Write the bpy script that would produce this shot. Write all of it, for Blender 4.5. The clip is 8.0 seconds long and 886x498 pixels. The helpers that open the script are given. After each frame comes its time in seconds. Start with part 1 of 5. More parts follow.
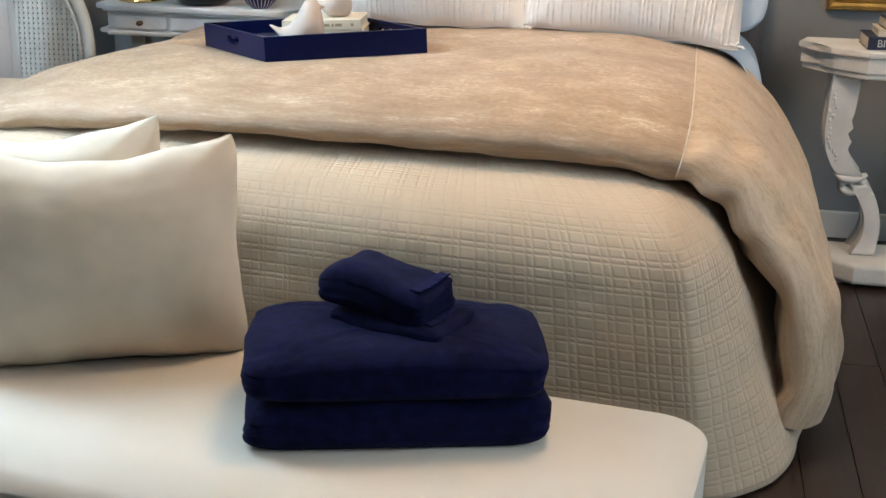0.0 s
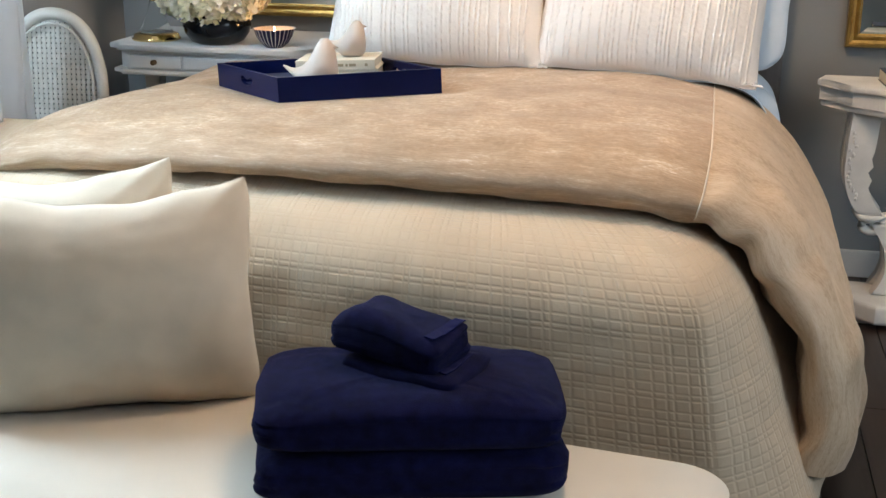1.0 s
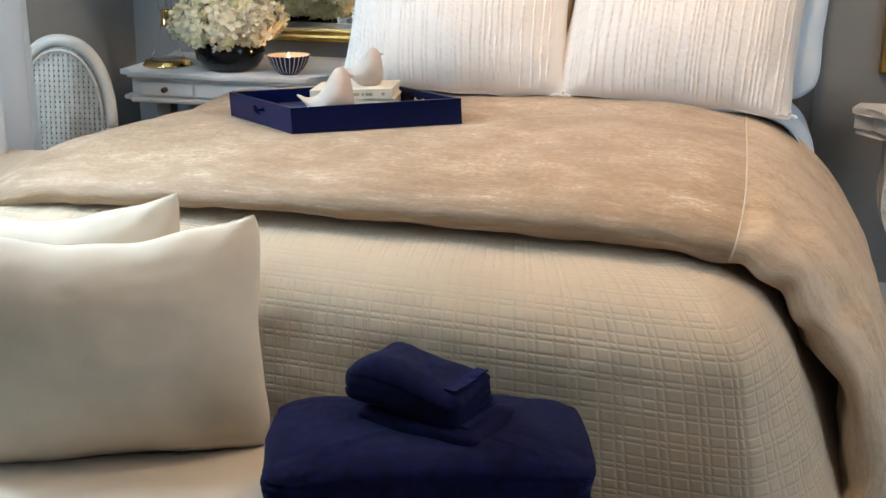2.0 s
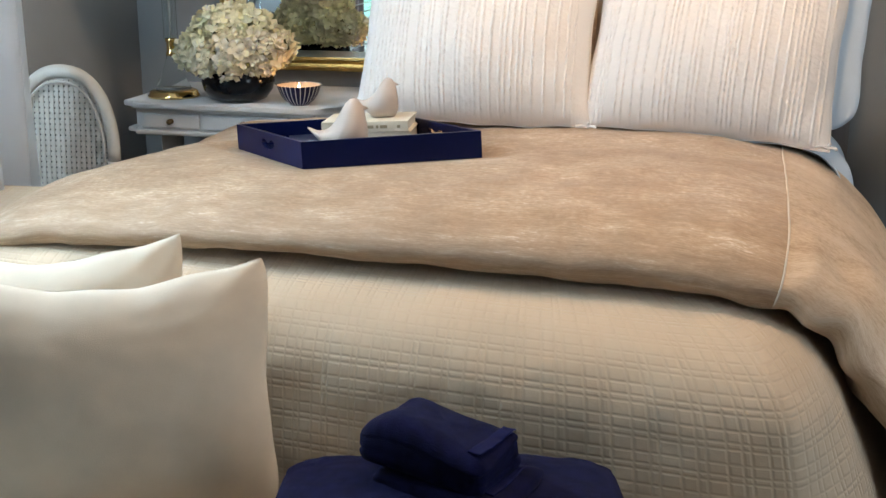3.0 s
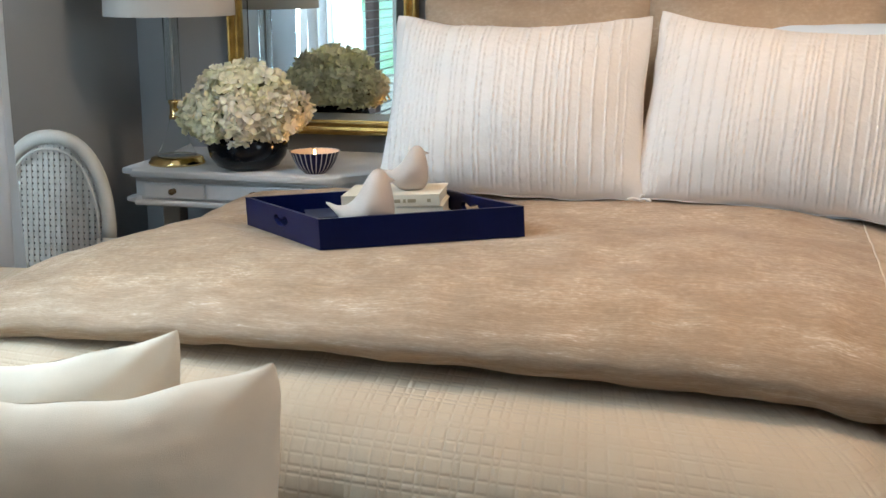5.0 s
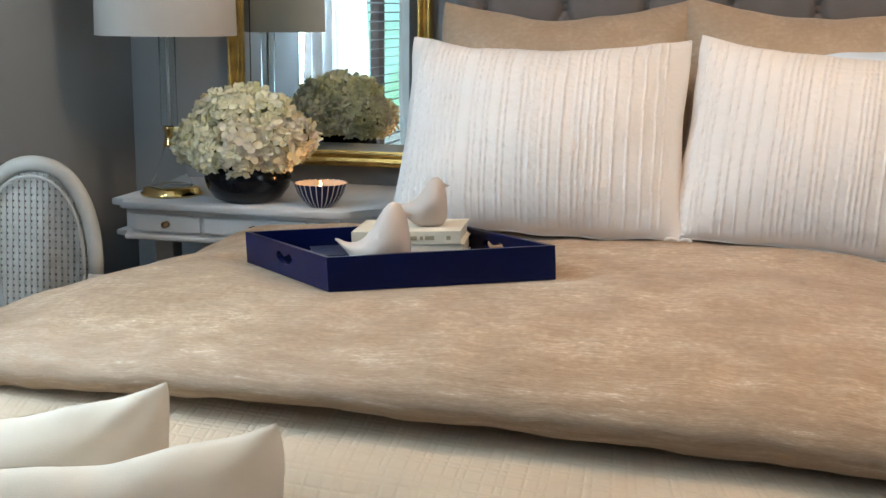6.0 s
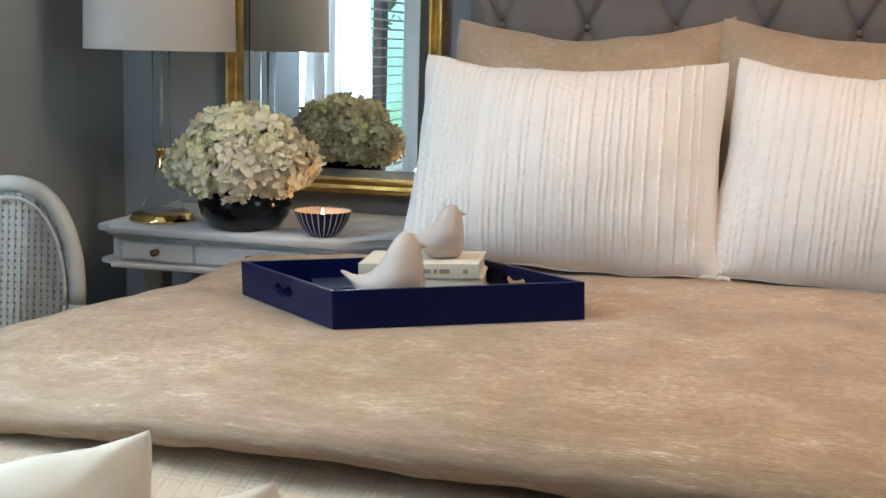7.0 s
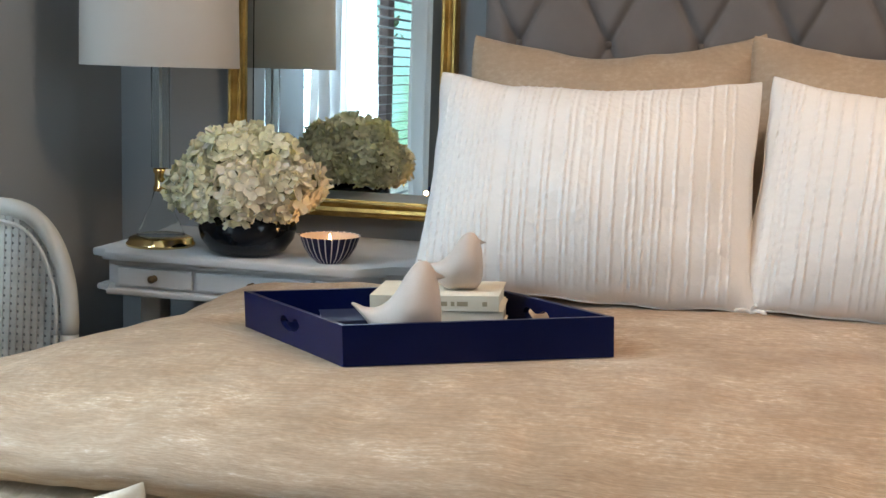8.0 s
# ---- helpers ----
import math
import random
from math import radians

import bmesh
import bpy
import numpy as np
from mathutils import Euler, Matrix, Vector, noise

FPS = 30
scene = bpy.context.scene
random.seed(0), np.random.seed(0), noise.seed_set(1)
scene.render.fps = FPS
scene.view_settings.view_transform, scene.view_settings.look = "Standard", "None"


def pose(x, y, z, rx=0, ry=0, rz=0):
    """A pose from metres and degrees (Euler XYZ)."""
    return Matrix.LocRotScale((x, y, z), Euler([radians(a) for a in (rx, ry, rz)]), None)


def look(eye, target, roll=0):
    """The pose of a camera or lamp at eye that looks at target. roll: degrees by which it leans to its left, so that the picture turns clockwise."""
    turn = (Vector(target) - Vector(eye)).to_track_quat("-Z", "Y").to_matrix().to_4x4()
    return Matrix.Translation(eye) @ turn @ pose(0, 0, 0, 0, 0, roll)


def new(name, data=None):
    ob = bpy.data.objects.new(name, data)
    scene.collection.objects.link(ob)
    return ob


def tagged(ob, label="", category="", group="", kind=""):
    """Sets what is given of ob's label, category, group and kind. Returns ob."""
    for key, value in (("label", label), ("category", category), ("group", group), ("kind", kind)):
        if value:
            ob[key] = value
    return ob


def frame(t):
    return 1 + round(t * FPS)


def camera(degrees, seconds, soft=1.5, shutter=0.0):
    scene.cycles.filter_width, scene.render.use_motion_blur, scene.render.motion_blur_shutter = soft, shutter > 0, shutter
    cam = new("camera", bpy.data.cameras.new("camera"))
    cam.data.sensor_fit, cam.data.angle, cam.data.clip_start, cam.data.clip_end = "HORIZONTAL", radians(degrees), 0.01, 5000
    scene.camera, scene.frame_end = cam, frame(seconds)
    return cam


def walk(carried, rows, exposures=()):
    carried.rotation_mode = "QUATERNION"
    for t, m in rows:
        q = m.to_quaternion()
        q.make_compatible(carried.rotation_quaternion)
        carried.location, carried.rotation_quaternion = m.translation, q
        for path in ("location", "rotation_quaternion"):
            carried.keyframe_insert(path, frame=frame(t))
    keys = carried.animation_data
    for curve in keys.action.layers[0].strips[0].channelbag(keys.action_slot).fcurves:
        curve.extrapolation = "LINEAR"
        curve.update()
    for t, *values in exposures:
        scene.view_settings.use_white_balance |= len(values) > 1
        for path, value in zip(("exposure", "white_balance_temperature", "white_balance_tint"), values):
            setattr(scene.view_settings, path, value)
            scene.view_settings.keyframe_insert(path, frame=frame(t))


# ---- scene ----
cam = camera(40.0, 8.0)
ROWS = [  # seconds, eye x y z, yaw, pitch, roll
    (0.0, -0.0000, -2.3180, 1.3099, 11.490, -18.963, -0.630),
    (0.5, 0.0048, -2.3086, 1.3234, 11.969, -18.273, -0.312),
    (1.0, -0.0093, -2.2729, 1.3212, 12.244, -17.461, -0.364),
    (1.5, -0.0234, -2.2144, 1.3301, 12.708, -17.034, -0.322),
    (3.0, -0.1037, -1.9726, 1.3145, 13.648, -15.428, 0.115),
    (3.5, -0.1260, -1.8926, 1.3110, 14.019, -14.757, 0.233),
    (4.0, -0.1615, -1.7936, 1.3099, 14.203, -14.276, 0.349),
    (4.5, -0.1986, -1.7249, 1.3055, 14.103, -13.592, 0.399),
    (6.0, -0.3541, -1.4057, 1.2479, 13.845, -11.093, -0.516),
    (6.5, -0.4020, -1.3071, 1.2256, 13.595, -10.201, -1.082),
    (7.0, -0.4451, -1.2101, 1.2045, 13.524, -9.427, -1.528),
    (7.5, -0.4801, -1.1407, 1.1912, 13.448, -8.717, -1.943),
    (8.0, -0.5083, -1.0769, 1.1994, 13.539, -8.535, -1.795),
]


def eye_pose(x, y, z, yaw, pitch, roll):
    return pose(x, y, z, 0, 0, yaw) @ pose(0, 0, 0, pitch) @ pose(0, 0, 0, 0, roll) @ pose(0, 0, 0, 90)


walk(cam, [(r[0], eye_pose(*r[1:])) for r in ROWS],
     [(0.0, 0.52, 6500, 12), (1.5, 0.44, 6500, 12), (3.0, 0.26, 6500, 12), (4.5, 0.12, 6500, 12), (8.0, 0.02, 6500, 12)])

# ---- light ----
world = bpy.data.worlds.new("world")
scene.world = world
world.use_nodes = True
_wn = world.node_tree.nodes
_sky = _wn.new("ShaderNodeTexSky")
_sky.sky_type, _sky.sun_disc = "NISHITA", False
_sky.sun_elevation, _sky.sun_rotation = radians(41), radians(0)
world.node_tree.links.new(_sky.outputs[0], _wn["Background"].inputs[0])
_wn["Background"].inputs[1].default_value = 0.12


def lamp(name, kind, m, energy, colour, **kw):
    data = bpy.data.lights.new(name, kind)
    data.energy, data.color = energy, colour
    for k, v in kw.items():
        if k == "size":
            data.shape, data.size = "RECTANGLE", v[0]
            data.size_y = v[1]
        elif k == "radius":
            data.shadow_soft_size = v
        elif k == "angle":
            data.angle = radians(v)
    ob = new(name, data)
    ob.matrix_world = m
    return tagged(ob, kind="structure")


# room plan
XL, XR, YB, YF, ZC = -2.10, 2.10, 1.86, -4.20, 2.60
WIN_Y0, WIN_Y1, WIN_Z0, WIN_Z1 = -1.55, 0.44, 0.30, 2.25      # window in the left wall
RW_Y0, RW_Y1 = -1.60, -0.10                                   # window in the right wall

# daylight through the windows, and sun on the garden from over the roof
lamp("window_daylight", "AREA", look((XL + 0.05, 0.24, 1.45), (-0.2, 0.60, 0.85)), 46, (0.62, 0.84, 1.0), size=(0.36, 1.40))
lamp("window_daylight", "AREA", look((XR - 0.03, -0.85, 1.55), (0.2, -0.2, 0.8)), 18, (0.74, 0.89, 1.0), size=(1.3, 1.3))
lamp("sun", "SUN", look((-3.5, 8.0, 7.0), (-3.5, 0.0, 0.0)), 5.0, (1.0, 0.96, 0.90), angle=0.5)
lamp("candle_light", "POINT", pose(-1.366, 1.425, 0.841), 0.12, (1.0, 0.55, 0.22), radius=0.006)
# warm bulbs of the ceiling light
LIGHT_X, LIGHT_Y = -0.15, 0.45
lamp("ceiling_bulb", "POINT", pose(LIGHT_X, LIGHT_Y, 2.32), 37, (1.0, 0.72, 0.47), radius=0.16)

# ---- materials ----


def material(name, base, rough=0.6, metal=0.0, var=0.12, scale=6.0, bump=0.1, bump_scale=400.0, sheen=0.0, stretch=None, coat=0.0, spec=None):
    """A surface with stains at a large scale and grain at a fine one."""
    m = bpy.data.materials.new(name)
    m.use_nodes = True
    nt, b = m.node_tree, m.node_tree.nodes["Principled BSDF"]
    tc = nt.nodes.new("ShaderNodeTexCoord")
    mp = nt.nodes.new("ShaderNodeMapping")
    nt.links.new(tc.outputs["Object"], mp.inputs[0])
    if stretch:
        mp.inputs["Scale"].default_value = stretch
    n1 = nt.nodes.new("ShaderNodeTexNoise")
    n1.inputs["Scale"].default_value, n1.inputs["Detail"].default_value = scale, 6
    n2 = nt.nodes.new("ShaderNodeTexNoise")
    n2.inputs["Scale"].default_value, n2.inputs["Detail"].default_value = bump_scale, 3
    for n in (n1, n2):
        nt.links.new(mp.outputs[0], n.inputs["Vector"])
    ramp = nt.nodes.new("ShaderNodeMapRange")
    ramp.inputs["From Min"].default_value, ramp.inputs["From Max"].default_value = 0.3, 0.7
    ramp.inputs["To Min"].default_value, ramp.inputs["To Max"].default_value = 1 - var, 1 + var
    nt.links.new(n1.outputs[0], ramp.inputs[0])
    grain = nt.nodes.new("ShaderNodeMapRange")
    grain.inputs["To Min"].default_value, grain.inputs["To Max"].default_value = 1 - var * 0.6, 1 + var * 0.6
    nt.links.new(n2.outputs[0], grain.inputs[0])
    mul = nt.nodes.new("ShaderNodeMath")
    mul.operation = "MULTIPLY"
    nt.links.new(ramp.outputs[0], mul.inputs[0])
    nt.links.new(grain.outputs[0], mul.inputs[1])
    vm = nt.nodes.new("ShaderNodeVectorMath")
    vm.operation = "SCALE"
    vm.inputs[0].default_value = base
    nt.links.new(mul.outputs[0], vm.inputs["Scale"])
    nt.links.new(vm.outputs[0], b.inputs["Base Color"])
    b.inputs["Roughness"].default_value, b.inputs["Metallic"].default_value = rough, metal
    b.inputs["Coat Weight"].default_value = coat
    if spec is not None:
        b.inputs["Specular IOR Level"].default_value = spec
    if sheen:
        b.inputs["Sheen Weight"].default_value, b.inputs["Sheen Roughness"].default_value = sheen, 0.4
    bp = nt.nodes.new("ShaderNodeBump")
    bp.inputs["Strength"].default_value, bp.inputs["Distance"].default_value = bump, 0.002
    nt.links.new(n2.outputs[0], bp.inputs["Height"])
    nt.links.new(bp.outputs[0], b.inputs["Normal"])
    return m


def nodes_of(m):
    return m.node_tree.nodes, m.node_tree.links, m.node_tree.nodes["Principled BSDF"]


WALL = material("grey_wall_paint", (0.25, 0.262, 0.272), 0.75, var=0.04, scale=2.0, bump=0.15, bump_scale=180)
CEIL = material("ceiling_paint", (0.75, 0.74, 0.72), 0.8, var=0.03, scale=2.0)
TRIM = material("white_trim_paint", (0.62, 0.62, 0.61), 0.45, var=0.04, scale=5)
FLOOR = material("dark_wood_stain", (0.030, 0.018, 0.013), 0.32, var=0.35, scale=5.0, bump=0.15, bump_scale=60, stretch=(14, 1, 1))
DESK = material("chalk_white_paint", (0.60, 0.60, 0.60), 0.5, var=0.05, scale=9, bump=0.12, bump_scale=120)
CONSOLE = material("antique_white_paint", (0.72, 0.70, 0.665), 0.55, var=0.08, scale=14, bump=0.2, bump_scale=90)
CHAIRP = material("cream_chair_paint", (0.45, 0.44, 0.40), 0.5, var=0.06, scale=12)
CANE = material("cane_strand", (0.43, 0.42, 0.38), 0.55, var=0.10, scale=60)
GOLD = material("aged_gold_leaf", (0.52, 0.33, 0.10), 0.34, 0.9, var=0.25, scale=25, bump=0.3, bump_scale=150)
BRONZE = material("aged_bronze", (0.16, 0.105, 0.055), 0.4, 0.9, var=0.3, scale=60, bump=0.2, bump_scale=300)
BRASS = material("polished_brass", (0.80, 0.58, 0.25), 0.12, 1.0, var=0.05, scale=20, bump=0.02)
LINEN = material("ivory_linen", (0.585, 0.505, 0.40), 0.9, var=0.07, scale=9, bump=0.3, bump_scale=650, sheen=0.15)
BENCHM = material("cream_upholstery", (0.72, 0.65, 0.55), 0.85, var=0.04, scale=5, bump=0.25, bump_scale=600, sheen=0.1)
SHEET = material("white_cotton", (0.78, 0.75, 0.72), 0.85, var=0.03, scale=6, bump=0.15, bump_scale=500)
PALEBLUE = material("pale_blue_cotton", (0.58, 0.66, 0.74), 0.85, var=0.04, scale=8, bump=0.15, bump_scale=500)
TERRY = material("navy_terry", (0.0042, 0.0050, 0.032), 0.95, var=0.40, scale=40, bump=1.0, bump_scale=550, sheen=0.03, spec=0.1)
TERRY_BAND = material("navy_woven_band", (0.006, 0.008, 0.048), 0.8, var=0.2, scale=60, bump=0.4, bump_scale=300, spec=0.1)
NAVY = material("navy_lacquer", (0.0011, 0.0040, 0.036), 0.34, var=0.12, scale=18, bump=0.2, bump_scale=500, spec=0.16)
CERAMIC = material("matte_bisque_ceramic", (0.47, 0.385, 0.325), 0.6, var=0.06, scale=14, bump=0.06, bump_scale=300)
PAPERB = material("cream_book_cloth", (0.62, 0.55, 0.43), 0.7, var=0.05, scale=20)
PAGES = material("book_pages", (0.62, 0.56, 0.46), 0.9, var=0.10, scale=20, bump=0.4, bump_scale=300, stretch=(1, 1, 20))
NAVYBOOK = material("navy_book_cloth", (0.012, 0.016, 0.045), 0.55, var=0.15, scale=30)
GREYBOOK = material("grey_book_cloth", (0.30, 0.31, 0.36), 0.6, var=0.1, scale=30)
INK = material("faded_gilt_ink", (0.30, 0.24, 0.15), 0.6, var=0.1, scale=60)
SILVER = material("silver_ink", (0.55, 0.55, 0.55), 0.5, var=0.1, scale=60)
VASE = material("dark_glazed_pot", (0.006, 0.008, 0.012), 0.14, var=0.2, scale=9, bump=0.08, bump_scale=60, spec=0.3)
SHADE = material("lamp_shade_linen", (0.44, 0.41, 0.37), 0.85, var=0.03, scale=4, bump=0.2, bump_scale=500)
PETAL = material("hydrangea_petal", (0.92, 0.86, 0.58), 0.75, var=0.16, scale=22, bump=0.2, bump_scale=200)
PETAL_PINK = material("blush_hydrangea_petal", (0.90, 0.80, 0.58), 0.75, var=0.14, scale=22, bump=0.2, bump_scale=200)
# dark green of the stems, also the painted shade deep in the flower heads
SHADE_STEM_GREEN = material("core_shade_and_stem_green", (0.26, 0.25, 0.12), 0.85, var=0.25, scale=22, bump=0.2, bump_scale=200)
for pm in (PETAL, PETAL_PINK):
    _pn, _pl, _pb = nodes_of(pm)
    _pb.inputs["Subsurface Weight"].default_value = 0.5
    _pb.inputs["Subsurface Radius"].default_value = (0.02, 0.02, 0.012)
    _pb.inputs["Subsurface Scale"].default_value = 1.0
WAX = material("candle_wax", (0.80, 0.68, 0.50), 0.5, var=0.03)
BRICK = material("brown_post_paint", (0.40, 0.33, 0.32), 0.9, var=0.2, scale=30)
PALE_GROUND = material("pale_bounce_ground", (0.62, 0.68, 0.68), 0.8, var=0.2, scale=1.5, bump=0.2, bump_scale=40)
LEAF = material("garden_leaf", (0.09, 0.20, 0.08), 0.7, var=0.4, scale=9)
BUTTON = material("headboard_button_linen", (0.125, 0.108, 0.100), 0.9, var=0.1, scale=30, bump=0.4, bump_scale=600)
HEADB = material("taupe_headboard_linen", (0.135, 0.118, 0.112), 0.9, var=0.10, scale=10, bump=0.5, bump_scale=700, sheen=0.1)
DARKWOOD = material("dark_wood_foot", (0.03, 0.02, 0.015), 0.4, var=0.2)


def velvet(name, tones, ribs=1.0):
    """Crushed velvet: nap that lies this way and that in patches, over fine ribs of the pile; its sheen is partly put
    into the colour.
    """
    m = material(name, tones[1], 0.55, var=0.10, scale=4.0, bump=0.35, bump_scale=220, sheen=0.28)
    n, l, b = nodes_of(m)
    b.inputs["Sheen Tint"].default_value = (1.0, 0.88, 0.74, 1)
    tc = n.new("ShaderNodeTexCoord")

    def tex(scale_xyz, sc, det, rough, dist):
        mp = n.new("ShaderNodeMapping")
        mp.inputs["Scale"].default_value = scale_xyz
        l.new(tc.outputs["UV"], mp.inputs[0])
        t = n.new("ShaderNodeTexNoise")
        t.inputs["Scale"].default_value, t.inputs["Detail"].default_value, t.inputs["Roughness"].default_value, t.inputs["Distortion"].default_value = sc, det, rough, dist
        l.new(mp.outputs[0], t.inputs["Vector"])
        return t

    patch, speck, rib = tex((1.0, 1.25, 1), 5.5, 12, 0.76, 0.0), tex((0.9, 1.2, 1), 85.0, 4, 0.6, 0.0), tex((16, 260, 1), 1.0, 2, 0.5, 0.0)
    s = n.new("ShaderNodeMath")
    s.operation, s.inputs[1].default_value = "MULTIPLY_ADD", 0.48
    l.new(speck.outputs[0], s.inputs[0])
    l.new(patch.outputs[0], s.inputs[2])
    r = n.new("ShaderNodeMapRange")
    r.inputs["From Min"].default_value, r.inputs["From Max"].default_value = 0.565, 0.985
    l.new(s.outputs[0], r.inputs[0])
    # bright tones paint the nap's highlights, dark ones the shade in its valleys
    ramp = n.new("ShaderNodeValToRGB")
    e = ramp.color_ramp.elements
    e[0].position, e[0].color = 0.0, (*tones[0], 1)
    e[1].position, e[1].color = 1.0, (*tones[3], 1)
    for pos, col in ((0.42, tones[1]), (0.68, tones[2])):
        q = e.new(pos)
        q.color = (*col, 1)
    l.new(r.outputs[0], ramp.inputs[0])
    rr = n.new("ShaderNodeMapRange")
    rr.inputs["From Min"].default_value, rr.inputs["From Max"].default_value = 0.3, 0.7
    rr.inputs["To Min"].default_value, rr.inputs["To Max"].default_value = 1 - 0.11 * ribs, 1 + 0.08 * ribs
    l.new(rib.outputs[0], rr.inputs[0])
    vm = n.new("ShaderNodeVectorMath")
    vm.operation = "SCALE"
    l.new(ramp.outputs[0], vm.inputs[0])
    l.new(rr.outputs[0], vm.inputs["Scale"])
    l.new(vm.outputs[0], b.inputs["Base Color"])
    ro = n.new("ShaderNodeMapRange")
    ro.inputs["To Min"].default_value, ro.inputs["To Max"].default_value = 0.66, 0.42
    l.new(r.outputs[0], ro.inputs[0])
    l.new(ro.outputs[0], b.inputs["Roughness"])
    bp = n.new("ShaderNodeBump")
    bp.inputs["Strength"].default_value, bp.inputs["Distance"].default_value = 0.32 * ribs, 0.002
    l.new(rib.outputs[0], bp.inputs["Height"])
    bp2 = n.new("ShaderNodeBump")
    bp2.inputs["Strength"].default_value, bp2.inputs["Distance"].default_value = 0.12, 0.003
    l.new(s.outputs[0], bp2.inputs["Height"])
    l.new(bp.outputs[0], bp2.inputs["Normal"])
    l.new(bp2.outputs[0], b.inputs["Normal"])
    return m


VELVET = velvet("champagne_velvet", ((0.30, 0.187, 0.106), (0.39, 0.259, 0.157), (0.475, 0.338, 0.222), (0.80, 0.68, 0.55)), 2.0)
VELVET_SIDE = velvet("champagne_velvet_border", ((0.36, 0.24, 0.145), (0.52, 0.378, 0.250), (0.57, 0.43, 0.30), (0.64, 0.53, 0.41)), 0.25)
VELVET_PILLOW = velvet("champagne_velvet_pillow", ((0.28, 0.195, 0.128), (0.32, 0.228, 0.152), (0.37, 0.272, 0.188), (0.50, 0.40, 0.30)), 0.25)


def quilted(name, base):
    """Cotton quilted with pairs of stitch lines both ways, at uneven steps."""
    m = material(name, base, 0.8, var=0.05, scale=5.0, bump=0.2, bump_scale=500, sheen=0.15)
    n, l, b = nodes_of(m)
    tc = n.new("ShaderNodeTexCoord")
    sep = n.new("ShaderNodeSeparateXYZ")
    l.new(tc.outputs["UV"], sep.inputs[0])

    def lines(axis, step, shift):
        acc = None
        for k, off in enumerate((0.0, 0.20, 0.55)):
            a = n.new("ShaderNodeMath")
            a.operation = "MULTIPLY_ADD"
            a.inputs[1].default_value, a.inputs[2].default_value = 1 / step, off + shift
            l.new(sep.outputs[axis], a.inputs[0])
            pp = n.new("ShaderNodeMath")
            pp.operation = "PINGPONG"
            pp.inputs[1].default_value = 0.5
            l.new(a.outputs[0], pp.inputs[0])
            mr = n.new("ShaderNodeMapRange")
            mr.interpolation_type = "SMOOTHSTEP"
            mr.inputs["From Min"].default_value, mr.inputs["From Max"].default_value = 0.0, 0.075
            l.new(pp.outputs[0], mr.inputs[0])
            if acc is None:
                acc = mr
            else:
                mm = n.new("ShaderNodeMath")
                mm.operation = "MULTIPLY"
                l.new(acc.outputs[0], mm.inputs[0])
                l.new(mr.outputs[0], mm.inputs[1])
                acc = mm
        return acc

    a, c = lines("X", 0.060, 0.0), lines("Y", 0.056, 0.3)
    mm = n.new("ShaderNodeMath")
    mm.operation = "MULTIPLY"
    l.new(a.outputs[0], mm.inputs[0])
    l.new(c.outputs[0], mm.inputs[1])
    puck = n.new("ShaderNodeTexNoise")
    puck.inputs["Scale"].default_value, puck.inputs["Detail"].default_value = 70, 3
    l.new(tc.outputs["UV"], puck.inputs["Vector"])
    add = n.new("ShaderNodeMath")
    add.operation = "MULTIPLY_ADD"
    add.inputs[1].default_value = 0.45
    l.new(puck.outputs[0], add.inputs[0])
    l.new(mm.outputs[0], add.inputs[2])
    bp = n.new("ShaderNodeBump")
    bp.inputs["Strength"].default_value, bp.inputs["Distance"].default_value = 0.26, 0.005
    l.new(add.outputs[0], bp.inputs["Height"])
    l.new(bp.outputs[0], b.inputs["Normal"])
    return m


QUILT = quilted("champagne_quilted_cotton", (0.485, 0.378, 0.265))
SHAM = material("ivory_pleated_cotton", (0.70, 0.655, 0.615), 0.8, var=0.04, scale=7, bump=0.5, bump_scale=160, sheen=0.12)


def glassy(name, colour, rough=0.02, mirror=False):
    m = bpy.data.materials.new(name)
    m.use_nodes = True
    b = m.node_tree.nodes["Principled BSDF"]
    b.inputs["Base Color"].default_value = (*colour, 1)
    b.inputs["Roughness"].default_value = rough
    if mirror:
        b.inputs["Metallic"].default_value = 1.0
    else:
        b.inputs["Transmission Weight"].default_value = 1.0
        b.inputs["IOR"].default_value = 1.45
    return m


MIRROR = glassy("mirror_silvering", (0.84, 0.92, 0.92), 0.01, True)
GLASS = glassy("clear_lamp_glass", (0.95, 0.97, 0.96), 0.22)
GLASS.node_tree.nodes["Principled BSDF"].inputs["IOR"].default_value = 1.03
PANE = glassy("window_glass", (0.97, 0.99, 1.0), 0.0)


def glow(name, colour, strength):
    m = bpy.data.materials.new(name)
    m.use_nodes = True
    b = m.node_tree.nodes["Principled BSDF"]
    b.inputs["Base Color"].default_value = (*colour, 1)
    b.inputs["Emission Color"].default_value, b.inputs["Emission Strength"].default_value = (*colour, 1), strength
    return m


FLAME = glow("candle_flame", (1.0, 0.66, 0.28), 40)
BULB = glow("lit_ceiling_glass", (1.0, 0.80, 0.58), 6)


